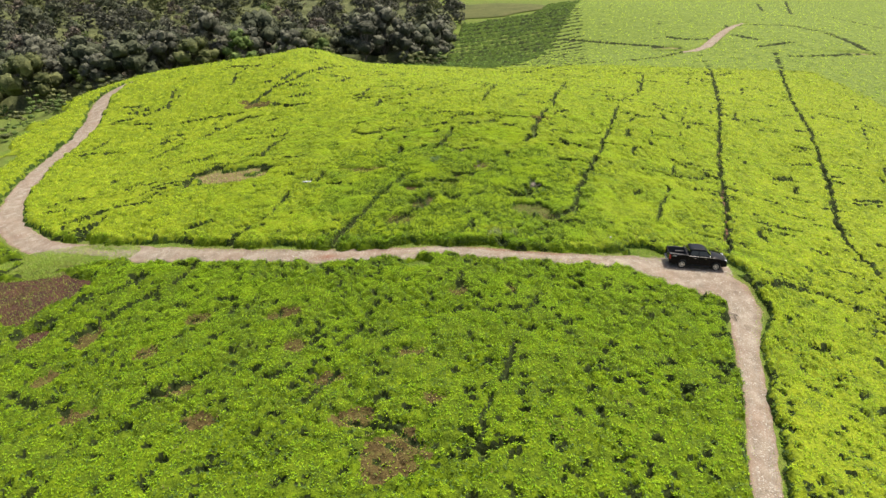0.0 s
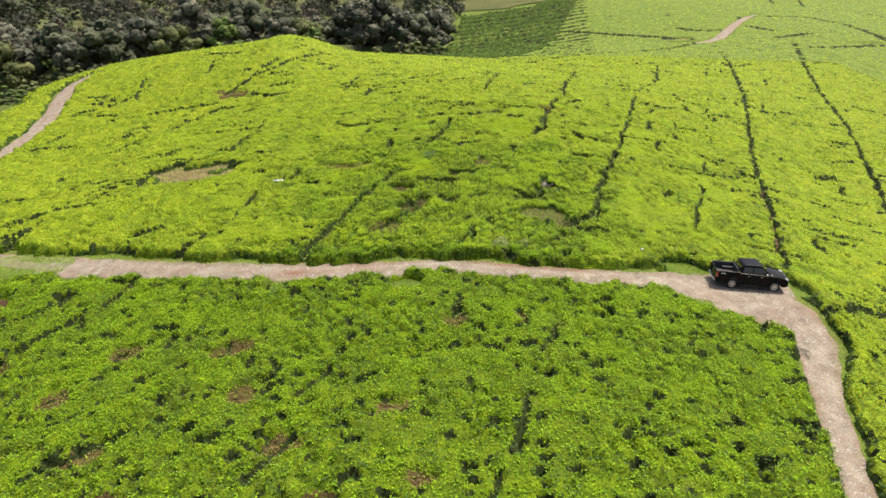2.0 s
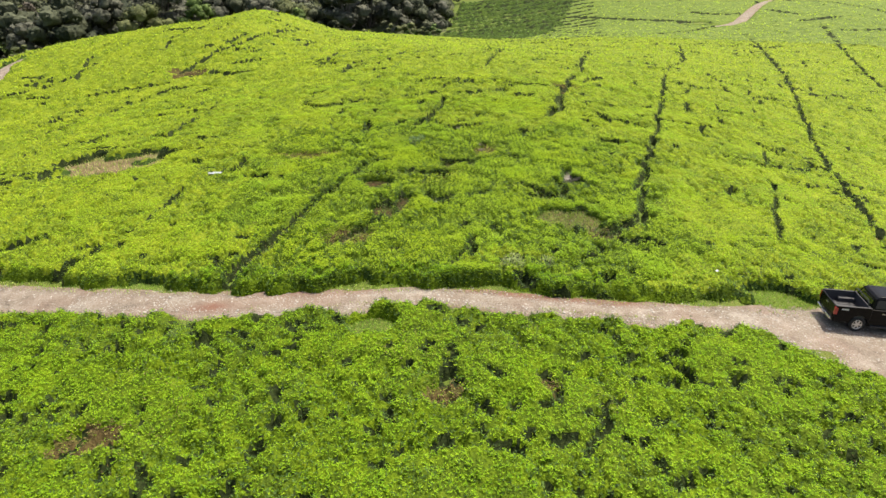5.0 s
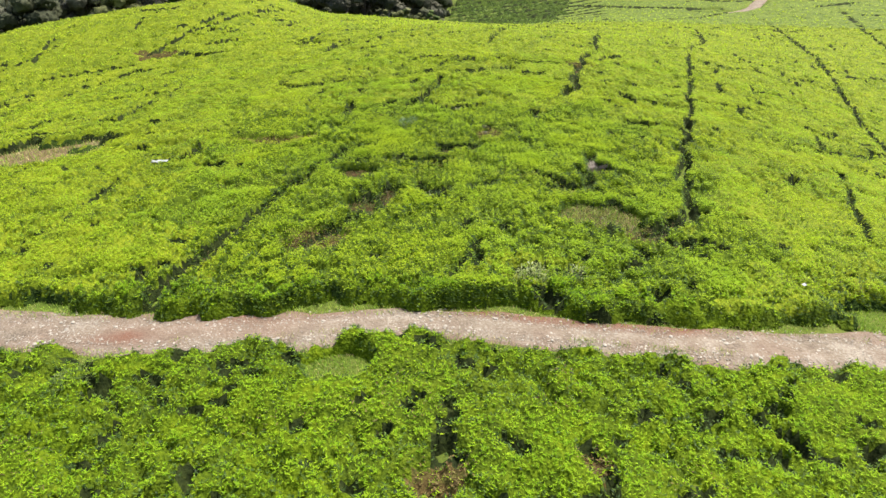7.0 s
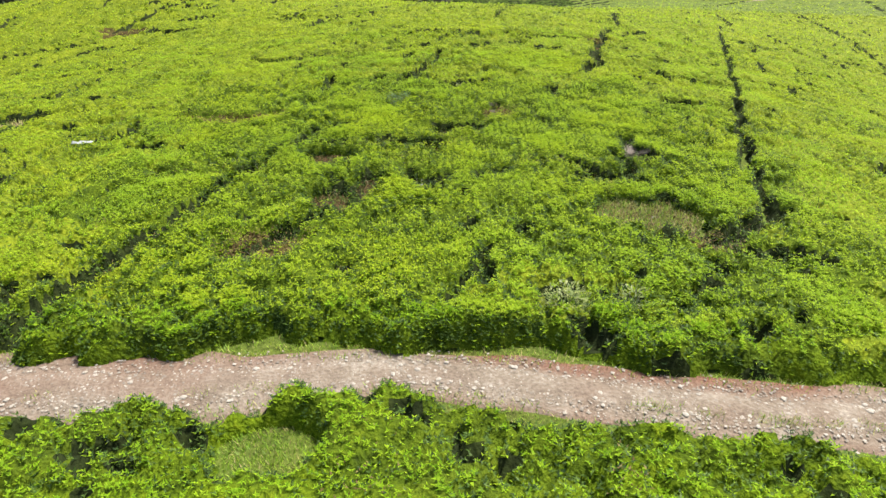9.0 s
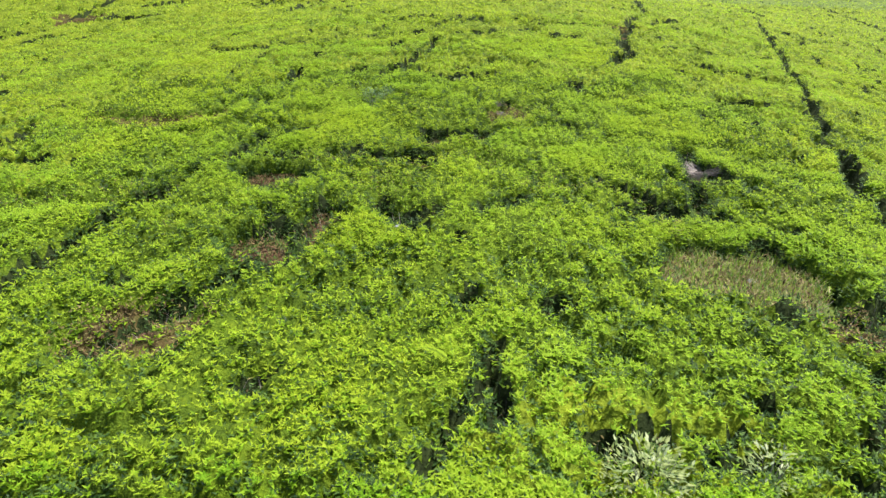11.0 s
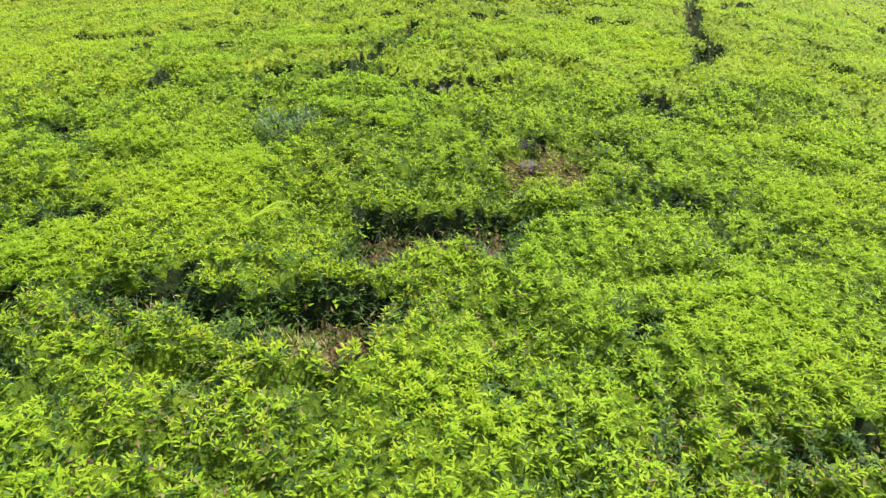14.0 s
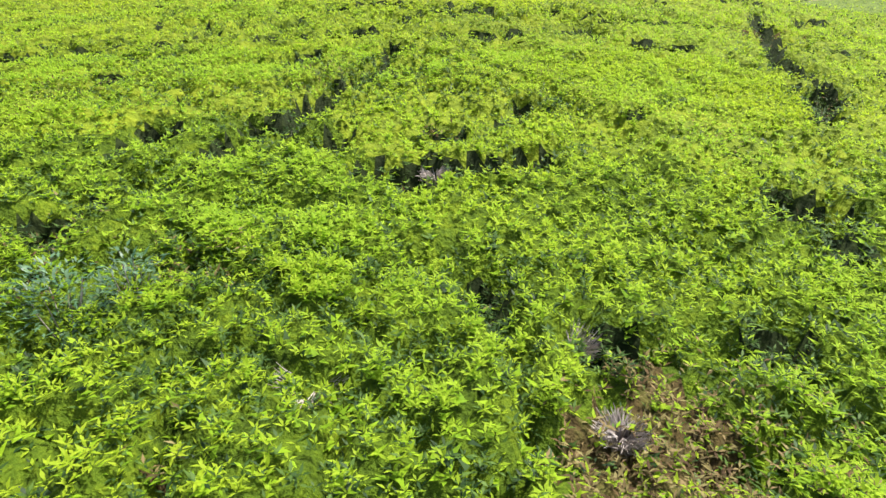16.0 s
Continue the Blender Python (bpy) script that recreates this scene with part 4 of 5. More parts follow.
def limb(bm, a, b, ra, rb, sides=6):
    """A tapered limb between two points."""
    a, b = Vector(a), Vector(b)
    q = (b - a).to_track_quat("Z", "Y")
    rings = []
    for p, r in ((a, ra), (b, rb)):
        rings.append([bm.verts.new(p + q @ Vector((math.cos(i * 6.2832 / sides) * r, math.sin(i * 6.2832 / sides) * r, 0))) for i in range(sides)])
    for i in range(sides):
        bm.faces.new((rings[0][i], rings[0][(i + 1) % sides], rings[1][(i + 1) % sides], rings[1][i]))
    bm.faces.new(rings[1])


def cube_sphere(n=4):
    """Unit sphere of quads."""
    g = np.tan(np.linspace(-1, 1, n + 1) * math.pi / 4)
    u, v = np.meshgrid(g, g, indexing="ij")
    vs, fs, k = [], [], 0
    for axis in range(3):
        for s in (-1, 1):
            p = np.stack([u, v * s, np.full_like(u, s)], -1).reshape(-1, 3)
            vs.append(np.roll(p, axis, 1))
            fs.append(grid_faces(n + 1, n + 1) + k)
            k += (n + 1) ** 2
    v = np.concatenate(vs)
    return v / np.linalg.norm(v, axis=1)[:, None], np.concatenate(fs)


BALL_V, BALL_F = cube_sphere(3)


def make_tree(name, seed, high, spread, crown, cards, category="tree", label="", lumps=13):
    """A broad-leaved tree: tapered trunk, limbs, and a crown of uneven leafy lumps set with leaf cards."""
    r_ = np.random.default_rng(seed)
    root = new(name)
    bm = bmesh.new()
    fork = high * 0.22
    limb(bm, (0, 0, -1.0), (0.1, 0.1, fork), high * 0.026, high * 0.016, 8)
    vs, fs, n = [], [], 0
    for i in range(lumps):
        a = i * 2.4 + r_.uniform(-0.5, 0.5)
        k = (i + 0.5) / lumps
        up = fork + (high - fork) * (0.14 + 0.70 * (1 - k ** 1.3) + r_.uniform(-0.10, 0.08))
        out = spread * 0.66 * math.sqrt(k) * r_.uniform(0.75, 1.2)
        c = np.array([math.cos(a) * out, math.sin(a) * out, up])
        limb(bm, (0.1, 0.1, fork * r_.uniform(0.75, 1.0)), c, high * 0.009, high * 0.003, 4)
        rad = spread * r_.uniform(0.24, 0.46)
        q = BALL_V * 3.1 + r_.uniform(0, 9, 3)
        rough = 0.14 * np.sin(q[:, 0] * 1.7 + q[:, 1]) * np.sin(q[:, 1] * 1.9 + q[:, 2]) + 0.12 * np.sin(q[:, 2] * 3.1 + q[:, 0] * 2.3)
        vs.append(c + BALL_V * ((1 + 2.0 * rough) * rad * 0.66)[:, None] * np.array([1, 1, 0.8]))
        fs.append(BALL_F + n)
        n += len(BALL_V)
        v, f = blades(r_, c, rad, int(cards * rad / (spread * 0.35)) // lumps, high * 0.025)
        vs.append(v)
        fs.append(f + n)
        n += len(v)
    part("trunk", bm, M_BARK, root, "grey-brown bark")
    c = mesh_ob("crown", np.concatenate(vs), np.concatenate(fs), [crown], smooth_shade=True)
    c.parent = root
    return tagged(root, label, category, "wood behind the hill")


KINDS = [
    make_tree("tree", 1, 15, 8.5, M_CROWNS[0], 640, label="dark green rounded broad-leaved tree in the dense wood"),
    make_tree("tree", 2, 17, 8.0, M_CROWNS[1], 640, label="tall grey-green tree in the dense wood"),
    make_tree("tree", 3, 13, 8.0, M_CROWNS[2], 640, label="olive green spreading tree in the dense wood"),
    make_tree("tree", 4, 16, 7.0, M_CROWNS[3], 640, label="thin-leaved brownish tree in the dense wood"),
    make_tree("tree", 5, 12, 5.5, M_CROWNS[4], 640, label="fresh green young tree at the edge of the wood"),
    make_tree("tree", 6, 16, 9.5, M_CROWNS[0], 640, label="broad dark green tree with a lumpy crown in the wood"),
    make_tree("tree", 7, 14, 7.5, M_CROWNS[1], 640, label="grey-green tree with an open crown in the wood"),
]
BUSHES = [
    make_tree("shrub", 11, 12, 6.0, M_CROWNS[4], 200, "shrub", "low green shrub in front of the dense wood", 5),
    make_tree("shrub", 12, 12, 7.0, M_CROWNS[2], 200, "shrub", "low olive green shrub in front of the dense wood", 5),
]
spots = random.Random(8)
placed, used = [], set()
for _ in range(6000):
    x, y = spots.uniform(-270, 20), spots.uniform(160, 430)
    edge = float(np.interp(x, [-270, -150, -120, -80, -40, -10, 10, 40], [160, 166, 172, 180, 198, 200, 212, 235]))
    right = float(np.interp(y, [165, 205, 250, 330, 430], [-14, -6, 0, 6, -5]))
    gap = 7.6 if y < 225 else 9.5 if y < 300 else 12.5
    if y < edge or x > right or any((x - a) ** 2 + (y - b) ** 2 < gap * gap for a, b in placed):
        continue
    placed.append((x, y))
placed.sort(key=lambda p: p[1])
rest_v, rest_f, rest_m, rest_n = [], [], [], 0
for i, (x, y) in enumerate(placed):
    k = spots.choices(range(7), (5, 4, 4, 3, 1.2, 4, 4))[0]
    if y < 214 and spots.random() < 0.2:
        k = 4
    s = spots.uniform(0.8, 1.2)
    z = float(ground_z(x, y)) - 0.3
    m = pose(x, y, z, spots.uniform(-4, 4), spots.uniform(-4, 4), spots.uniform(0, 360)) @ Matrix.Diagonal((s, s, s * spots.uniform(0.9, 1.1), 1))
    if i < 190:
        t = KINDS[k] if k not in used else copy_thing(KINDS[k], m)
        used.add(k)
        t.matrix_basis = m
        continue
    me = [o for o in KINDS[k].children if o.name.startswith("crown")][0].data      # the wood beyond, seen only as a mass
    v = np.empty(len(me.vertices) * 3, np.float32)
    me.vertices.foreach_get("co", v)
    q = np.empty(len(me.loops), np.int32)
    me.loops.foreach_get("vertex_index", q)
    q = q.reshape(-1, 4)
    v = v.reshape(-1, 3) @ np.array(m.to_3x3()).T + np.array(m.translation)
    v, q = trimmed(v, q, (np.arange(len(q)) % 5 > 2))
    rest_v.append(v)
    rest_f.append(q + rest_n)
    rest_m.append(np.full(len(q), (0, 1, 2, 3, 4, 0, 1)[k]))
    rest_n += len(v)
if rest_v:
    tagged(mesh_ob("far_wood", np.concatenate(rest_v), np.concatenate(rest_f), M_CROWNS, np.concatenate(rest_m), True),
           "dense mixed wood stretching away down the valley", "wood", kind="stuff")

for i in range(34):          # low growth along the front of the wood
    x = spots.uniform(-150, 2)
    y = float(np.interp(x, [-150, -120, -80, -40, -10, 4], [160, 166, 174, 191, 192, 200])) + spots.uniform(-4, 6)
    s = spots.uniform(0.28, 0.5)
    t = copy_thing(BUSHES[spots.randrange(2)], Matrix()) if i > 1 else BUSHES[i]
    t.matrix_basis = pose(x, y, float(ground_z(x, y)) - 0.4, 0, 0, spots.uniform(0, 360)) @ Matrix.Diagonal((s * 1.2, s * 1.2, s, 1))
    tagged(t, group="shrubs before the wood")

for i in range(60):          # rough growth on the slope beyond the bend of the track
    x, y = spots.uniform(-108, -76), spots.uniform(84, 150)
    s = spots.uniform(0.13, 0.28)
    t = copy_thing(BUSHES[spots.randrange(2)], Matrix())
    t.matrix_basis = pose(x, y, float(ground_z(x, y)) - 0.2, 0, 0, spots.uniform(0, 360)) @ Matrix.Diagonal((s * 1.5, s * 1.5, s, 1))
    tagged(t, "rough green shrub on the grassy slope", "shrub", "shrubs on the slope")

# sheet added beneath the trees to darken the ground between crowns
wx, wy = np.meshgrid(np.arange(-280, 12, 3.5), np.arange(172, 440, 3.5), indexing="ij")
edge = np.interp(wx, [-280, -150, -120, -80, -40, -10, 12], [166, 172, 178, 186, 204, 206, 214])
side = np.interp(wy, [165, 205, 250, 330, 430], [-16, -8, -2, 4, -6])
wz = ground_z(wx, wy) + 1.6 + vnoise(wx, wy, 7.0, 95) * 3.5 + vnoise(wx, wy, 3.6, 96) * 2.0
wz = np.where((wy < edge) | (wx > side), ground_z(wx, wy) - 0.5, wz)
wf = grid_faces(*wx.shape)
wv, wf = trimmed(np.stack([wx, wy, wz], -1).reshape(-1, 3), wf, ((wy > edge) & (wx < side)).ravel()[wf].any(1))
tagged(mesh_ob("undergrowth", wv, wf, [M_CROWNS[2]], smooth_shade=True), "lumpy olive sheet added to fill the gaps between trees of the wood", "undergrowth", kind="stuff")


# ---- pickup truck ----
def box(bm, x0, x1, y0, y1, z0, z1, bevel=0.0):
    r = bmesh.ops.create_cube(bm, size=1, matrix=Matrix.Translation(((x0 + x1) / 2, (y0 + y1) / 2, (z0 + z1) / 2)) @ Matrix.Diagonal((x1 - x0, y1 - y0, z1 - z0, 1)))
    if bevel:
        es = {e for v in r["verts"] for e in v.link_edges}
        bmesh.ops.bevel(bm, geom=list(es), offset=bevel, segments=2, affect="EDGES", profile=0.6)
    return bm


def one_box(name, parent, material, x0, x1, y0, y1, z0, z1, bevel=0.01, label=""):
    return part(name, box(bmesh.new(), x0, x1, y0, y1, z0, z1, bevel), material, parent, label)


def loft(bm, rings, caps=True):
    """Skin between rings of points."""
    vs = [[bm.verts.new(p) for p in r] for r in rings]
    n = len(vs[0])
    for a, b in zip(vs, vs[1:]):
        for i in range(n):
            bm.faces.new((a[i], a[(i + 1) % n], b[(i + 1) % n], b[i]))
    if caps:
        bm.faces.new(vs[0][::-1])
        bm.faces.new(vs[-1])
    return bm


def pane(points, thick, away):
    """A thin pane from a loop of points, given thickness along a direction."""
    bm = bmesh.new()
    d = Vector(away).normalized() * thick
    return loft(bm, [points, [tuple(Vector(p) + d) for p in points]])


def arch(cx, r, x0, x1, z):
    """Lower edge of a side panel with a wheel arch cut in it."""
    out = [(x0, z)]
    a0 = math.asin(max(-1, (z - 0.40) / r))
    for i in range(11):
        a = math.pi - a0 - (math.pi - 2 * a0) * i / 10
        out.append((cx + r * math.cos(a), 0.40 + r * math.sin(a)))
    return out + [(x1, z)]


def pickup():
    truck = new("pickup_truck")
    W = 0.91
    # one side profile from tail to nose, with both arches, skinned across the width
    low = arch(0.0, 0.47, -1.22, 0.62, 0.46) + arch(3.085, 0.47, 2.45, 3.92, 0.42)
    top = [(4.00, 0.62), (3.98, 0.86), (3.86, 1.02), (3.10, 1.16), (2.55, 1.20), (0.48, 1.24), (0.45, 1.28), (-1.22, 1.28), (-1.25, 0.9)]
    outline = low + top
    def ring(y, k):
        cx, cz = 1.38, 0.85
        return [(cx + (x - cx) * (1 - 0.012 * k), y, cz + (z - cz) * (1 - 0.03 * k)) for x, z in outline]
    bm = bmesh.new()
    left = loft(bm, [ring(-W, 1.0), ring(-W + 0.03, 0.0), ring(-W + 0.07, 0.0)])
    part("side_panel", bm, M_PAINT, truck, "glossy black bodywork")
    bm = loft(bmesh.new(), [ring(W - 0.07, 0.0), ring(W - 0.03, 0.0), ring(W, 1.0)])
    part("side_panel", bm, M_PAINT, truck, "glossy black bodywork")
    one_box("chassis", truck, M_PLASTIC, -1.1, 3.8, -0.55, 0.55, 0.36, 0.62)
    # bonnet with slight crown
    rows = []
    for x, z, w in ((2.42, 1.19, 0.84), (2.9, 1.18, 0.84), (3.4, 1.11, 0.82), (3.80, 1.02, 0.76), (3.98, 0.90, 0.70)):
        rows.append([(x, -w, z - 0.05), (x, -w * 0.72, z + 0.01), (x, -w * 0.3, z + 0.035), (x, w * 0.3, z + 0.035), (x, w * 0.72, z + 0.01), (x, w, z - 0.05),
                     (x, w, z - 0.30), (x, -w, z - 0.30)])
    part("bonnet", loft(bmesh.new(), rows), M_PAINT, truck, "glossy black bonnet reflecting the sky", True)
    # cabin with inward-leaning sides
    rings = []
    for x0, x1, w, z in ((0.44, 2.72, 0.87, 1.16), (0.50, 2.46, 0.82, 1.34), (0.62, 2.02, 0.70, 1.70), (0.74, 1.90, 0.64, 1.775), (0.95, 1.70, 0.5, 1.80)):
        rings.append([(x0, -w, z), (x1, -w, z), (x1 + 0.05, -w * 0.5, z), (x1 + 0.05, w * 0.5, z), (x1, w, z), (x0, w, z), (x0 - 0.02, w * 0.5, z), (x0 - 0.02, -w * 0.5, z)])
    cab = part("cabin", loft(bmesh.new(), rings), M_PAINT, truck, "black double cab")
    for s in (-1, 1):
        for name, pts in (("rear_side_window", [(0.62, 1.28), (1.33, 1.28), (1.33, 1.66), (0.72, 1.66)]),
                          ("front_side_window", [(1.40, 1.28), (2.42, 1.28), (2.05, 1.66), (1.40, 1.66)])):
            loop = [(x, s * (0.868 - (z - 1.16) * (0.17 / 0.54) + 0.004), z) for x, z in pts]
            part(name, pane(loop, 0.012, (0, s, 0.3)), M_GLASS, cab, "dark tinted window")
    loop = [(2.60, -0.74, 1.26), (2.66, 0, 1.26), (2.60, 0.74, 1.26), (2.10, 0.64, 1.68), (2.15, 0, 1.68), (2.10, -0.64, 1.68)]
    part("windscreen", pane(loop, 0.015, (0.7, 0, 0.5)), M_GLASS, cab, "dark windscreen")
    loop = [(0.46, -0.66, 1.30), (0.46, 0.66, 1.30), (0.58, 0.58, 1.64), (0.58, -0.58, 1.64)]
    part("rear_window", pane(loop, 0.015, (-1, 0, 0.2)), M_GLASS, cab, "dark rear window")
    for s in (-1, 1):
        one_box("roof_rail", cab, M_PLASTIC, 0.85, 1.80, s * 0.60 - 0.02, s * 0.60 + 0.02, 1.765, 1.80)
    # load bed
    bed = part("load_bed", box(bmesh.new(), -1.20, 0.44, -0.80, 0.80, 0.72, 0.78, 0.005), M_LINER, truck, "empty dark grey load bed")
    for i in range(9):
        one_box("floor_rib", bed, M_LINER, -1.18, 0.42, -0.72 + i * 0.18 - 0.03, -0.72 + i * 0.18 + 0.03, 0.775, 0.80, 0.006)
    for s in (-1, 1):
        one_box("bed_wall", bed, M_LINER, -1.20, 0.44, s * 0.84 - 0.02, s * 0.84 + 0.02, 0.72, 1.26, 0.005)
        one_box("bed_rail", bed, M_PLASTIC, -1.22, 0.46, s * 0.86 - 0.045, s * 0.86 + 0.045, 1.265, 1.30, 0.012)
        one_box("wheel_box", bed, M_LINER, -0.45, 0.42, s * 0.70 - 0.12, s * 0.70 + 0.12, 0.76, 1.0, 0.03)
    one_box("bulkhead", bed, M_LINER, 0.40, 0.45, -0.84, 0.84, 0.72, 1.28)
    part("roll_bar", loft(bmesh.new(), [[(0.30 + 0.03 * math.cos(a), y, z + 0.03 * math.sin(a)) for a in (0, 1.57, 3.14, 4.71)]
                 for y, z in ((-0.78, 1.28), (-0.70, 1.52), (-0.55, 1.60), (0.55, 1.60), (0.70, 1.52), (0.78, 1.28))]), M_PLASTIC, truck, "black roll bar behind the cab")
    gate = part("tailgate", box(bmesh.new(), -1.275, -1.215, -0.80, 0.80, 0.66, 1.27, 0.015), M_PAINT, truck, "closed black tailgate")
    one_box("gate_handle", gate, M_CHROME, -1.30, -1.27, -0.14, 0.14, 1.03, 1.10)
    bump = one_box("rear_bumper", truck, M_CHROME, -1.36, -1.24, -0.78, 0.78, 0.48, 0.60, 0.04, "bright steel rear bumper")
    plate = one_box("number_plate", truck, M_PLATE, -1.375, -1.36, -0.22, 0.22, 0.52, 0.62, 0.003)
    one_box("plate_bar", plate, M_BAR, -1.380, -1.374, -0.17, 0.17, 0.55, 0.59, 0.002)
    one_box("front_bumper", truck, M_PAINT, 3.84, 4.06, -0.86, 0.86, 0.42, 0.74, 0.07, "black front bumper")
    grille = one_box("grille", truck, M_PLASTIC, 3.95, 4.04, -0.48, 0.48, 0.74, 0.96, 0.02, "dark grille")
    for i in range(3):
        one_box("grille_bar", grille, M_CHROME, 4.035, 4.055, -0.46, 0.46, 0.78 + i * 0.06, 0.80 + i * 0.06, 0.004)
    for s in (-1, 1):
        one_box("headlight", truck, M_HEAD, 3.72, 4.00, s * 0.70 - 0.17, s * 0.70 + 0.17, 0.83, 0.99, 0.05, "clear headlight")
        one_box("tail_light", truck, M_TAIL, -1.27, -1.12, s * 0.845 - 0.075, s * 0.845 + 0.075, 0.84, 1.20, 0.02, "red tail light")
        m = one_box("mirror", truck, M_CHROME, 2.28, 2.40, s * 0.99 - 0.09, s * 0.99 + 0.09, 1.22, 1.37, 0.04, "chrome door mirror")
        one_box("mirror_arm", m, M_PLASTIC, 2.30, 2.38, s * 0.88 - 0.05, s * 0.88 + 0.05, 1.23, 1.27)
        for x in (0.98, 1.92):
            one_box("door_handle", truck, M_CHROME, x, x + 0.20, s * 0.925 - 0.018, s * 0.925 + 0.018, 1.04, 1.08, 0.008, "chrome door handle")
        for x in (0.50, 1.36, 2.40):
            one_box("door_seam", truck, M_PLASTIC, x - 0.005, x + 0.005, s * 0.905 - 0.008, s * 0.905 + 0.008, 0.52, 1.18, 0.0)
        one_box("side_step", truck, M_PLASTIC, 0.62, 2.46, s * 0.90 - 0.09, s * 0.90 + 0.09, 0.34, 0.40, 0.015, "black side step")
        one_box("decal", truck, M_DECAL, -0.95, -0.62, s * 0.915 - 0.003, s * 0.915 + 0.003, 1.10, 1.18, 0.001)
        for x in (0.0, 3.085):
            prof = [(-0.125, 0.25), (-0.130, 0.34), (-0.095, 0.385), (0.095, 0.385), (0.130, 0.34), (0.125, 0.25)]
            rings = [[(x + r * math.cos(a), s * 0.80 + w, 0.385 + r * math.sin(a)) for w, r in prof] for a in [i * 6.28319 / 28 for i in range(29)]]
            wheel = part("wheel", loft(bmesh.new(), rings, False), M_RUBBER, truck, "black all-terrain tyre on an alloy rim", True)
            bm = bmesh.new()
            bmesh.ops.create_cone(bm, cap_ends=True, segments=28, radius1=0.25, radius2=0.25, depth=0.05,
                                  matrix=Matrix.Translation((x, s * 0.86, 0.385)) @ Matrix.Rotation(radians(90), 4, "X"))
            part("rim_back", bm, M_PLASTIC, wheel)
            for i in range(6):
                a = i * 6.28319 / 6
                bm = box(bmesh.new(), 0.03, 0.24, -0.035, 0.035, -0.012, 0.012, 0.008)
                bm.transform(Matrix.Translation((x, s * 0.905, 0.385)) @ Matrix.Rotation(radians(90), 4, "X") @ Matrix.Rotation(a, 4, "Z"))
                part("spoke", bm, M_ALLOY, wheel, "bright alloy spoke")
            rings = [[(x + r * math.cos(a), s * (0.90 + w), 0.385 + r * math.sin(a)) for w, r in ((-0.03, 0.215), (0.02, 0.22), (0.025, 0.245), (-0.03, 0.252))]
                     for a in [i * 6.28319 / 28 for i in range(29)]]
            part("rim", loft(bmesh.new(), rings, False), M_ALLOY, wheel, "bright alloy rim", True)
            rings = [[(x + r * math.cos(a), s * (0.91 + w), 0.385 + r * math.sin(a)) for w, r in ((0.0, 0.06), (0.015, 0.05), (0.02, 0.002))]
                     for a in [i * 6.28319 / 12 for i in range(13)]]
            part("hub_cap", loft(bmesh.new(), rings, False), M_ALLOY, wheel)
    return tagged(truck, "black double-cab pickup truck parked on the stony track", "pickup truck")


truck = pickup()
TX, TY, TURN = 22.24, 53.40, -8.0
ahead = Vector((math.cos(radians(TURN)), math.sin(radians(TURN)), 0))
aside = Vector((-ahead.y, ahead.x, 0))


def rest(u, v):
    p = Vector((TX, TY, 0)) + ahead * u + aside * v
    return Vector((p.x, p.y, float(ground_z(p.x, p.y)) + 0.05))


fore = (rest(3.085, 0) - rest(0, 0)).normalized()
across = (rest(1.5, 0.8) - rest(1.5, -0.8)).normalized()
upward = fore.cross(across).normalized()
across = upward.cross(fore)
truck.matrix_basis = Matrix.Translation(rest(0, 0) + upward * 0.0) @ Matrix((fore, across, upward)).transposed().to_4x4() @ Matrix.Diagonal((0.98, 1.0, 1.07, 1.0))


# ---- bare patches: soil showing between the bushes ----
def bare_patch(x, y, rx, ry, kind, seed, lift=0.06):
    r_ = np.random.default_rng(seed)
    n, m = 26, 6
    a, k = np.meshgrid(np.linspace(0, 6.2832, n), np.linspace(0.02, 1, m), indexing="ij")
    edge = 1 + 0.35 * (vnoise(np.cos(a) * 2 + seed * 9.1, np.sin(a) * 2, 0.9, 7) - 0.5)
    X, Y = x + np.cos(a) * rx * 1.2 * k * edge, y + np.sin(a) * ry * 1.2 * k * edge
    Z = ground_z(X, Y) + lift + (vnoise(X, Y, 0.5, 8) - 0.5) * 0.06
    Z[:, -1] -= 0.16
    ob = mesh_ob("soil_patch", np.stack([X, Y, Z], -1).reshape(-1, 3), grid_faces(n, m)[:, ::-1], [M_PASTURE if kind == "pasture" else M_REDEARTH if kind == "red" else M_REDSOIL if kind in ("dry", "red", "soil") else M_DRYSOIL if kind in ("straw", "earth") else M_GROUND], smooth_shade=True)
    words = {"dry": "bare reddish soil under dead tea bushes", "red": "bare dark red soil beside the track", "earth": "bare brown earth with sparse dry grass among tea", "soil": "small patch of bare red soil between tea bushes",
             "straw": "bare patch of dry grass among tea bushes", "pasture": "pale dry pasture beyond the wood", "turf": "thin turf worn by wheels beside the truck", "grass": "rough green grass beside the track"}[kind]
    tagged(ob, words, "soil", kind="structure")


for i, (x, y, rx, ry, kind) in enumerate(BARE):
    bare_patch(x, y, rx, ry, kind, i + 1, 0.28 if kind == "straw" and y < 70 else 0.08 if kind == "soil" else 0.06)
bare_patch(20.0, 372.0, 30.0, 24.0, "pasture", 84, 0.5)


def tufts(name, places, size, materials, label, category, blade=SLIM, lean=(0.5, 1.4), wide=0.35, up=0.03):
    """Blades standing on the ground at places of the plan: x, y and material index."""
    n = len(places)
    x, y = places[:, 0], places[:, 1]
    base = np.stack([x, y, ground_z(x, y) + up], 1)
    v, f = leaves(base, rng.uniform(0, 6.283, n), rng.uniform(*lean, n), size * rng.uniform(0.5, 1.4, n), wide, blade)
    return tagged(mesh_ob(name, v, f, materials, places[:, 2].astype(int)), label, category, kind="stuff")


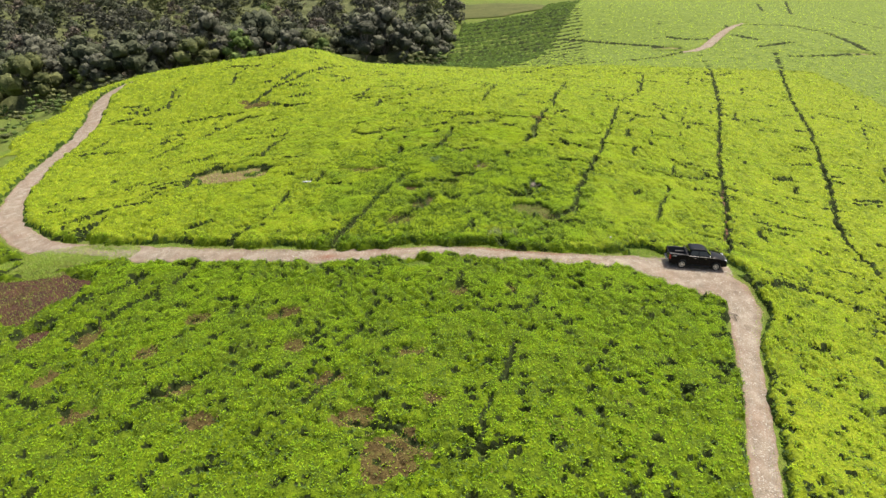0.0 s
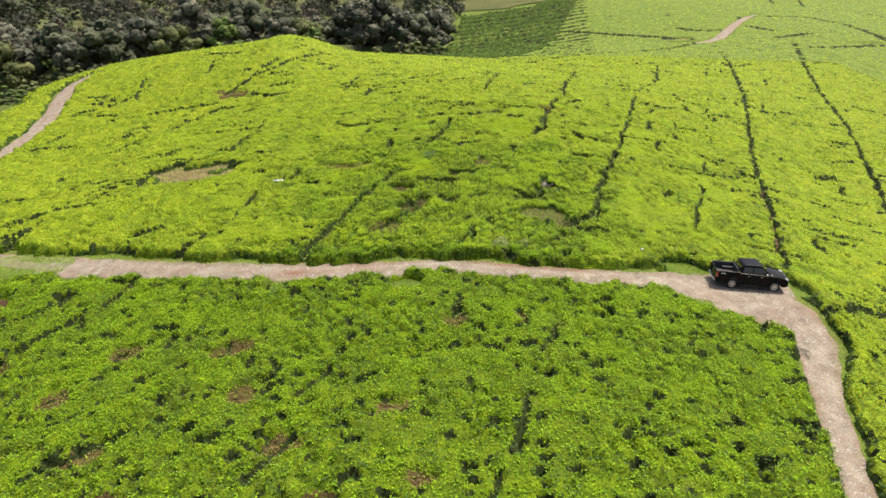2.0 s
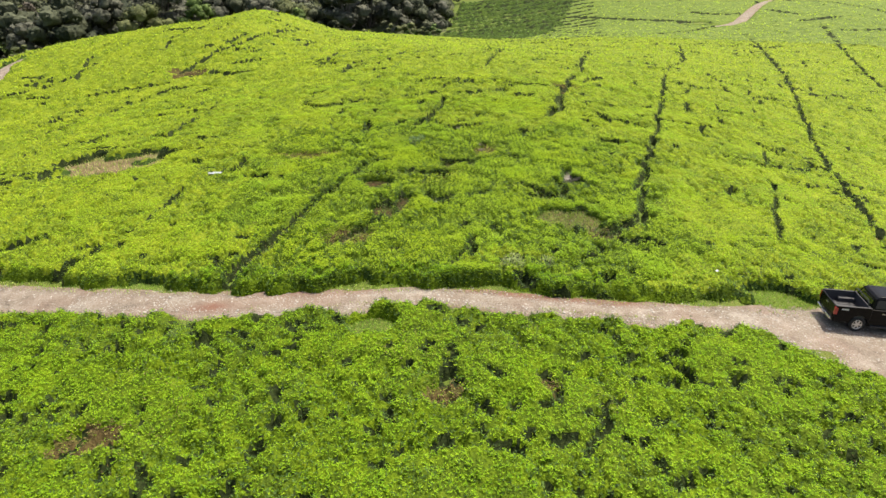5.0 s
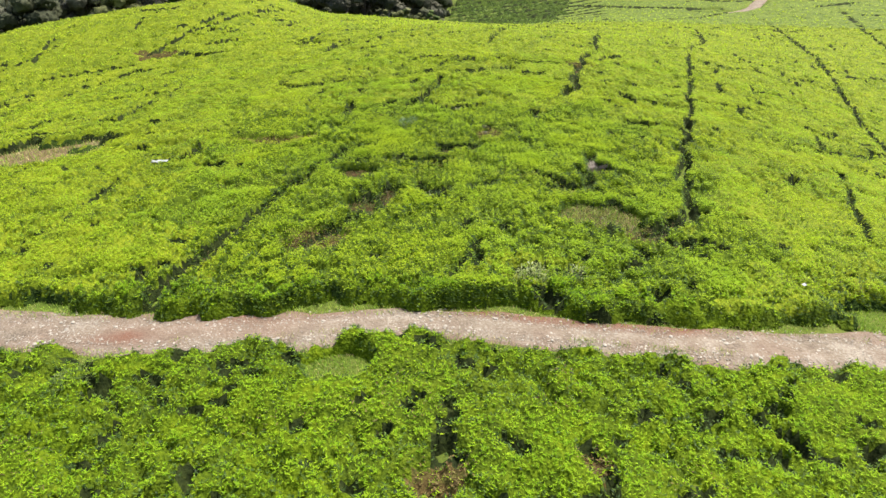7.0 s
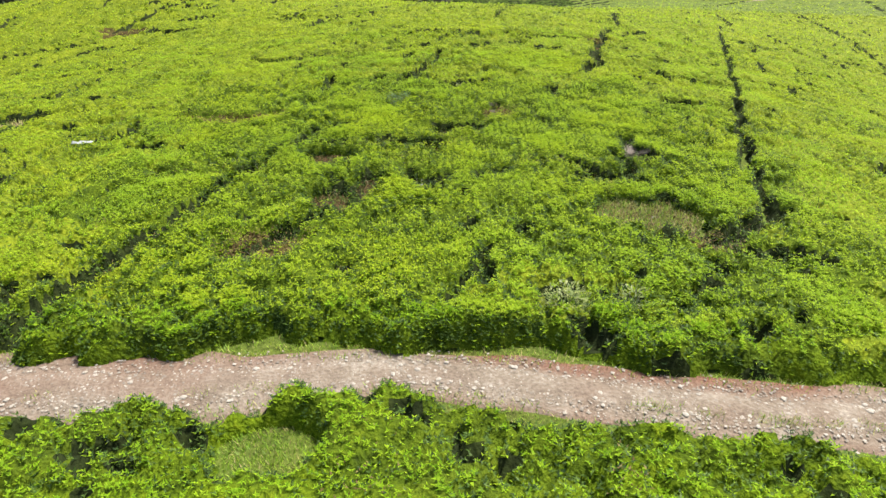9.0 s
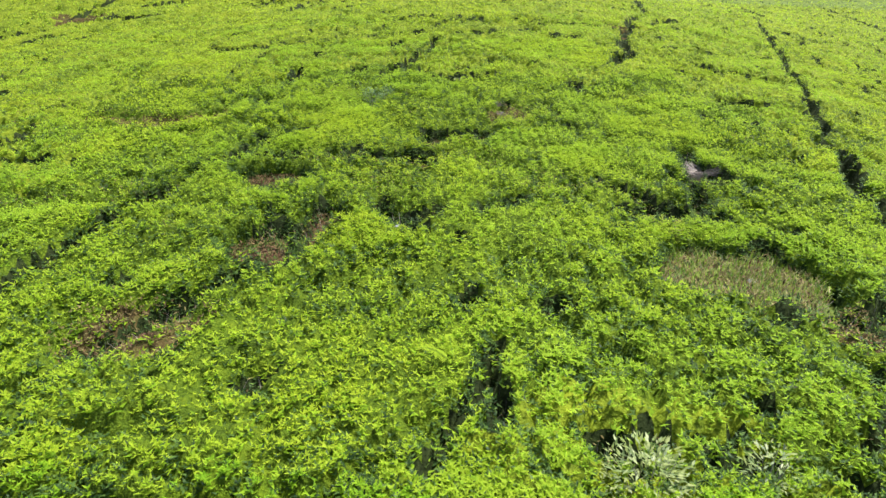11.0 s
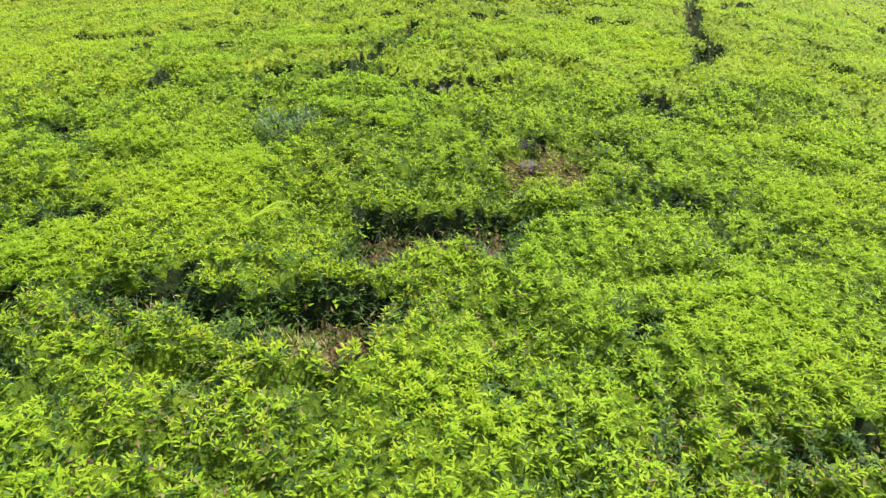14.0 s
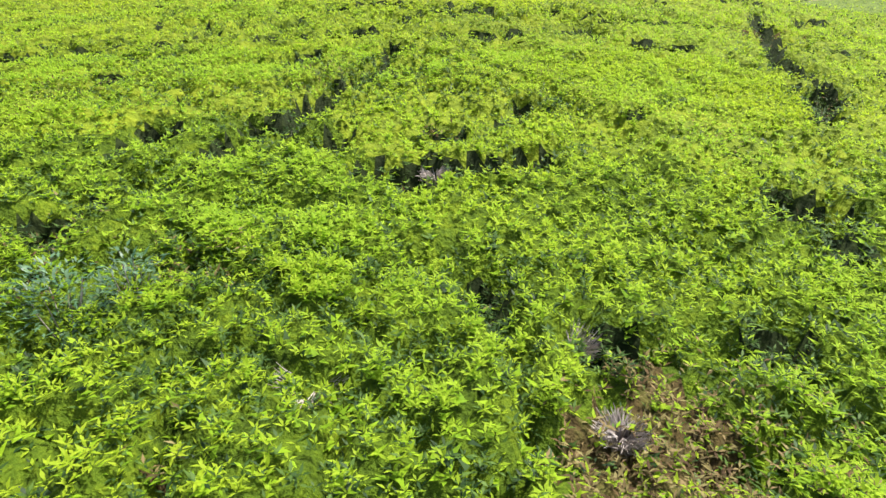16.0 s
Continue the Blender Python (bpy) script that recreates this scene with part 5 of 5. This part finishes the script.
def verge(line, per_metre, inner, outer, x_from, x_to):
    p = along(line, 0.25)
    p = p[(p[:, 0] > x_from) & (p[:, 0] < x_to)]
    t = np.gradient(p[:, :2], axis=0)
    t /= np.linalg.norm(t, axis=1)[:, None]
    k = rng.integers(0, len(p), int(len(p) * 0.25 * per_metre))
    s = np.where(rng.random(len(k)) < 0.5, -1, 1) * (p[k, 2] + rng.uniform(inner, outer, len(k)))
    x, y = p[k, 0] - t[k, 1] * s + rng.normal(0, 0.1, len(k)), p[k, 1] + t[k, 0] * s + rng.normal(0, 0.1, len(k))
    keep = vnoise(x, y, 1.4, 91) > 0.28
    return np.stack([x, y, rng.random(len(k)) < 0.3], 1)[keep]


def open_ground(count, x0, x1, y0, y1):
    """Unplanted ground beside the tracks, off the stones."""
    x, y = rng.uniform(x0, x1, count), rng.uniform(y0, y1, count)
    keep = plan_at(x, y)[0] > 0.35
    x, y = x[keep], y[keep]
    off = np.full(len(x), 9.0)
    for line in (MAIN_ROAD, SIDE_ROAD):
        p = along(line, 0.5)
        for a, b in zip(p, p[1:]):
            d, t = seg_dist(x, y, a, b)
            off = np.minimum(off, d - a[2])
    keep = (off > np.where(x > 25, -0.5, 0.12)) & (off < 4)
    return np.stack([x, y, rng.random(len(x)) < 0.12], 1)[keep]


def middle(line, count, x_from, x_to):
    """Clumps of grass between the wheels."""
    p = along(line, 0.25)
    p = p[(p[:, 0] > x_from) & (p[:, 0] < x_to)]
    q = p[rng.integers(0, len(p), 9)][rng.integers(0, 9, count)]
    x, y = q[:, 0] + rng.normal(0, 0.22, count), q[:, 1] - 0.3 * q[:, 2] + rng.normal(0, 0.10, count)
    return np.stack([x, y, rng.random(count) < 0.5], 1)


def patch_places(kinds, per_area, share):
    out = []
    for x, y, rx, ry, kind in BARE:
        if kind in kinds and y < 100:
            n = int(per_area * rx * ry * 3.6)
            a, r = rng.uniform(0, 6.283, n), np.sqrt(rng.random(n)) * 1.2
            out.append(np.stack([x + np.cos(a) * r * rx, y + np.sin(a) * r * ry, rng.random(n) < share], 1))
    return np.concatenate(out)


tufts("grass", np.concatenate([open_ground(230000, -30, 30, 22, 62), verge(MAIN_ROAD, 160, -0.2, 0.3, -30, 16), verge(MAIN_ROAD, 60, -0.1, 0.7, -70, -30), verge(SIDE_ROAD, 60, -0.15, 0.3, 15, 30), middle(MAIN_ROAD, 900, 5.5, 12.5), middle(MAIN_ROAD, 260, -9, -2)]),
      0.14, [M_GRASS, M_STRAW], "rough grass along the edges of the track", "grass")
tufts("grass", patch_places(("grass",), 700, 0.15), 0.15, [M_GRASS, M_STRAW], "tufts of green grass beside the track", "grass")
tufts("dry_grass", patch_places(("straw",), 560, 0.45), 0.16, [M_GRASS, M_STRAW], "dry yellowish grass in bare patches among the tea", "grass", up=0.31)
tufts("weeds", patch_places(("straw",), 150, 0.4), 0.13, [M_MATURE, M_DRY], "low leafy weeds among dry grass", "weeds", LEAF, (0.0, 1.2), 0.8, 0.34)
tufts("dead_leaves", patch_places(("dry",), 420, 0.45), 0.13, [M_WEEDY, M_DRY], "dead brown leaves and twigs in gaps of the tea", "dead leaves", LEAF, (-0.1, 1.2), 1.0)
tufts("turf", patch_places(("turf",), 240, 0.35), 0.09, [M_GRASS, M_STRAW], "thin short turf where vehicles turn", "grass")
tufts("weeds", patch_places(("soil",), 720, 0.7), 0.10, [M_MATURE, M_DRY], "small weeds sprouting on bare red soil between bushes", "weeds", LEAF, (0.0, 1.2), 1.0, 0.18)
tufts("dry_grass", patch_places(("earth",), 45, 0.6), 0.30, [M_GRASS, M_STRAW], "sparse dry grass on bare brown earth", "grass")
tufts("weeds", patch_places(("red",), 150, 0.6), 0.2, [M_GRASS, M_DRY], "sparse weeds on bare red soil", "weeds")


# ---- twigs, old leaves and weeds in the gaps that are passed closely ----
def gap_fill(count):
    x, y = rng.uniform(-12, 14, count), rng.uniform(57, 92, count)
    clear, gap, dead = plan_at(x, y)
    keep = (gap > 0.25) | ((dead > 0.4) & (rng.random(count) < 0.5))
    x, y, gap = x[keep], y[keep], gap[keep]
    n = len(x)
    z = ground_z(x, y) + rng.uniform(0.02, 0.55, n) ** 1.4
    v, f = leaves(np.stack([x, y, z], 1), rng.uniform(0, 6.283, n), rng.uniform(0.0, 1.2, n), rng.uniform(0.07, 0.13, n))
    ob = mesh_ob("gap_weeds", v, f, [M_MATURE, M_GREEN, M_WEEDY, M_DRY], rng.choice(4, n, p=[0.74, 0.06, 0.11, 0.09]))
    tagged(ob, "old tea leaves and weeds down in the gaps", "weeds", kind="stuff")
    some = rng.random(n) < 0.12
    b = np.stack([x, y, ground_z(x, y)], 1)[some]
    v, f = leaves(b, rng.uniform(0, 6.283, len(b)), rng.uniform(0.7, 1.5, len(b)), rng.uniform(0.3, 0.7, len(b)), 0.06, SLIM)
    tagged(mesh_ob("gap_twigs", v, f, [M_TWIG, M_BARK], rng.integers(0, 2, len(b))), "bare grey twigs standing in the gaps between bushes", "twigs", kind="stuff")


gap_fill(170000)


# ---- stones on the tracks ----
def stone_mesh(r_, k):
    """A low, chipped stone."""
    bm = bmesh.new()
    bmesh.ops.create_icosphere(bm, subdivisions=1, radius=1)
    for v in bm.verts:
        v.co *= r_.uniform(0.7, 1.1)
        v.co.z *= 0.45
    me = bpy.data.meshes.new("stone")
    bm.to_mesh(me)
    bm.free()
    me.materials.append(M_STONE)
    return me


stone_rnd = random.Random(3)
STONES = [stone_mesh(stone_rnd, i) for i in range(6)]


def gravel(line, count, x_from, x_to, lo, hi, label, lift):
    """Small stones, one mesh."""
    p = along(line, 0.2)
    p = p[(p[:, 0] > x_from) & (p[:, 0] < x_to)]
    t = np.gradient(p[:, :2], axis=0)
    t /= np.linalg.norm(t, axis=1)[:, None]
    k = rng.integers(0, len(p), count)
    s = np.clip(rng.normal(0, 0.5, count), -1, 1) * p[k, 2]
    x, y = p[k, 0] - t[k, 1] * s + rng.uniform(-0.12, 0.12, count), p[k, 1] + t[k, 0] * s + rng.uniform(-0.12, 0.12, count)
    z = ground_z(x, y) + lift
    oct_ = np.array([(1, 0, 0), (0, 1, 0), (-1, 0, 0), (0, -1, 0), (0, 0, 0.55), (0, 0, -0.5)])
    tri = np.array([(0, 1, 4), (1, 2, 4), (2, 3, 4), (3, 0, 4)])
    r = lo * (hi / lo) ** (rng.random(count) ** 2.2)
    a = rng.uniform(0, 6.283, count)
    v = oct_[None] * r[:, None, None] * rng.uniform(0.6, 1.2, (count, 6, 1))
    c, s_ = np.cos(a)[:, None], np.sin(a)[:, None]
    v = np.stack([v[..., 0] * c - v[..., 1] * s_, v[..., 0] * s_ + v[..., 1] * c, v[..., 2]], -1) + np.stack([x, y, z], 1)[:, None]
    f = (tri[None] + 6 * np.arange(count)[:, None, None]).reshape(-1, 3)
    return tagged(mesh_ob("gravel", v.reshape(-1, 3), f, [M_STONE]), label, "gravel", kind="stuff")


gravel(MAIN_ROAD, 9500, -20, 27, 0.022, 0.068, "pale broken stones pressed into the track", 0.07)
gravel(MAIN_ROAD, 4000, -70, -20, 0.03, 0.10, "pale stones along the bend of the track", 0.07)
gravel(SIDE_ROAD, 9000, 10, 30, 0.02, 0.08, "pale stones strewn over the side track", 0.09)
ROAD_SAMPLES = {False: along(MAIN_ROAD, 0.2), True: along(SIDE_ROAD, 0.2)}
for i in range(150):
    side = i % 3 == 0
    p = ROAD_SAMPLES[side]
    q = p[(p[:, 0] > -18) & (p[:, 0] < 28) & (p[:, 1] > 25)]
    q = q[stone_rnd.randrange(len(q))]
    x, y = q[0] + stone_rnd.uniform(-0.6, 0.6), q[1] + stone_rnd.uniform(-0.6, 0.6) * q[2]
    s = stone_rnd.uniform(0.05, 0.11)
    ob = new("stone", STONES[i % 6])
    ob.parent = side_road if side else main_road
    ob.matrix_basis = pose(x, y, float(ground_z(x, y)) + 0.075, 0, 0, stone_rnd.uniform(0, 360)) @ Matrix.Diagonal((s, s * 0.8, s, 1))


# ---- single plants and litter among the tea ----
def shrub(name, x, y, wide, high, material, label, category, count=420, leaf=0.09, slim=False):
    """A small leafy plant: stems and many leaves in an uneven dome."""
    z = float(ground_z(x, y))
    root = new(name)
    r_ = np.random.default_rng(int(abs(x * 97 + y * 13)) + 5)
    bm = bmesh.new()
    for i in range(9):
        a = i * 2.4
        limb(bm, (0, 0, -0.05), (math.cos(a) * wide * 0.5, math.sin(a) * wide * 0.5, high * r_.uniform(0.6, 0.95)), 0.014, 0.005, 4)
    part("stems", bm, M_TWIG, root)
    d = r_.normal(size=(count, 3))
    d /= np.linalg.norm(d, axis=1)[:, None]
    pos = d * np.array([wide, wide, high * 0.5]) * (0.45 + 0.55 * r_.random((count, 1))) * np.array([1, 1, 1]) + np.array([0, 0, high * 0.62])
    v, f = leaves(pos, np.arctan2(d[:, 1], d[:, 0]) + r_.normal(0, 0.6, count), r_.uniform(-0.2, 1.0, count), leaf * r_.uniform(0.6, 1.4, count), 0.5 if slim else 1.0)
    c = mesh_ob("leaves", v, f, [material])
    c.parent = root
    root.matrix_basis = pose(x, y, z)
    return tagged(root, label, category)


def dead_bush(x, y, wide, high, label):
    """A dead tea bush: a spray of bare grey twigs."""
    root = new("dead_bush")
    r_ = random.Random(int(abs(x * 31 + y * 7)))
    bm = bmesh.new()
    for i in range(70):
        a, k = r_.uniform(0, 6.283), r_.uniform(0.3, 1.0)
        mid = (math.cos(a) * wide * k * 0.5, math.sin(a) * wide * k * 0.5, high * r_.uniform(0.5, 0.8))
        limb(bm, (math.cos(a) * 0.06, math.sin(a) * 0.06, -0.03), mid, 0.016, 0.009, 3)
        for j in range(3):
            b = a + r_.uniform(-0.8, 0.8)
            limb(bm, mid, (mid[0] + math.cos(b) * wide * 0.55, mid[1] + math.sin(b) * wide * 0.55, high * r_.uniform(0.72, 1.0)), 0.007, 0.003, 3)
    part("twig_spray", bm, M_TWIG, root)
    root.matrix_basis = pose(x, y, float(ground_z(x, y)) + 0.02)
    return tagged(root, label, "dead bush", "dead tea bushes")


for x, y, w, h in ((8.95, 58.6, 0.7, 0.95), (10.8, 70.1, 0.9, 0.95), (5.45, 81.3, 0.45, 1.0), (4.2, 77.2, 0.4, 1.0), (1.6, 76.5, 0.5, 0.95),
                   (10.3, 69.6, 0.6, 0.9), (19.3, 62.6, 0.8, 0.95), (2.7, 81.9, 0.4, 0.95), (4.45, 76.0, 0.35, 0.9), (-2.2, 78.7, 0.4, 0.9), (3.2, 72.1, 0.5, 0.8)):
    dead_bush(x, y, w * 0.8, h * 0.66, "dead tea bush of bare grey twigs among green bushes")
shrub("shrub", 5.1, 56.35, 0.75, 1.15, M_PALELEAF, "pale yellowish-leaved shrub at the edge of the tea", "shrub", 700, 0.11)
shrub("shrub", 7.0, 56.5, 0.4, 1.15, M_PALELEAF, "small pale-leaved shrub among tea bushes", "shrub", 200, 0.10)
shrub("weed", -1.2, 77.45, 0.55, 1.1, M_BLUEWEED, "bluish-green leafy weed growing through the tea", "weed", 520, 0.09)
shrub("weed", -0.6, 77.85, 0.40, 1.08, M_BLUEWEED, "bluish-green leafy weed among tea shoots", "weed", 340, 0.09)
shrub("shrub", -11.5, 51.4, 0.8, 0.8, M_CROWNS[4], "fresh green low shrub beside the track", "shrub", 600, 0.12)


def fern(x, y, turn, long=0.75):
    """A fern frond: an arching stalk with paired leaflets."""
    root = new("fern")
    bm = bmesh.new()
    pts = [(long * k, 0, 0.95 + 0.18 * math.sin(k * 2.4)) for k in [i / 8 for i in range(9)]]
    limb(bm, (0, 0, 0), pts[0], 0.008, 0.006, 4)
    for a, b in zip(pts, pts[1:]):
        limb(bm, a, b, 0.006, 0.005, 4)
    part("stalk", bm, M_GRASS, root)
    base, yaw, size = [], [], []
    for i in range(24):
        k = i / 24
        for s in (-1, 1):
            base.append((long * k, 0, 0.95 + 0.18 * math.sin(k * 2.4)))
            yaw.append(s * 1.2)
            size.append(0.16 * (1 - k * 0.8) + 0.02)
    v, f = leaves(np.array(base), np.array(yaw), np.full(len(yaw), 0.1), np.array(size), 0.5)
    c = mesh_ob("frond", v, f, [M_FLUSH])
    c.parent = root
    root.matrix_basis = pose(x, y, float(ground_z(x, y)), 0, 0, turn)
    return tagged(root, "light green fern frond rising from the tea", "fern", "fern fronds")


fern(-0.35, 72.5, -25)
fern(-0.3, 72.45, 20, 0.6)
fern(2.1, 58.9, 170, 0.6)
fern(2.2, 59.0, 100, 0.5)


def litter(x, y, wide, deep, high, turn, label):
    """A crumpled plastic sheet."""
    n, m = 9, 7
    u, v = np.meshgrid(np.linspace(-wide / 2, wide / 2, n), np.linspace(-deep / 2, deep / 2, m), indexing="ij")
    z = (vnoise(u * 3 + x, v * 3 + y, 0.4, 5) - 0.5) * 0.12
    ob = mesh_ob("plastic_sheet", np.stack([u, v, z], -1).reshape(-1, 3), grid_faces(n, m), [M_SHEET], smooth_shade=True)
    ob.modifiers.new("thickness", "SOLIDIFY").thickness = 0.006
    ob.matrix_basis = pose(x, y, float(ground_z(x, y)) + high, 0, 0, turn)
    return tagged(ob, label, "plastic sheet")


litter(-16.1, 71.2, 1.0, 0.45, 0.91, 4, "white crumpled plastic sheet lying on the tea bushes")
litter(16.3, 56.2, 0.2, 0.14, 0.97, 30, "small white scrap lying on a tea bush")
litter(0.8, 64.3, 0.15, 0.10, 0.96, 70, "small white scrap caught in a tea bush")
litter(9.6, 63.0, 0.18, 0.14, 0.30, 10, "small white scrap on a bare patch")
for i, (x, y, a) in enumerate(((24.1, 45.7, 20), (24.4, 45.4, 80), (23.9, 45.3, -30), (24.3, 45.9, 130))):
    bm = bmesh.new()
    limb(bm, (-0.5, 0, 0.03), (0.1, 0.05, 0.10), 0.03, 0.022, 5)
    limb(bm, (0.1, 0.05, 0.10), (0.55, -0.08, 0.05), 0.022, 0.012, 5)
    limb(bm, (0.1, 0.05, 0.10), (0.4, 0.25, 0.22), 0.014, 0.006, 4)
    br = new("fallen_branch", bpy.data.meshes.new("fallen_branch"))
    bm.to_mesh(br.data)
    bm.free()
    br.data.materials.append(M_BARK)
    br.matrix_basis = pose(x, y, float(ground_z(x, y)) + 0.07, 0, 0, a)
    tagged(br, "dry broken branch lying on the stony track", "branch", "branches on the track")
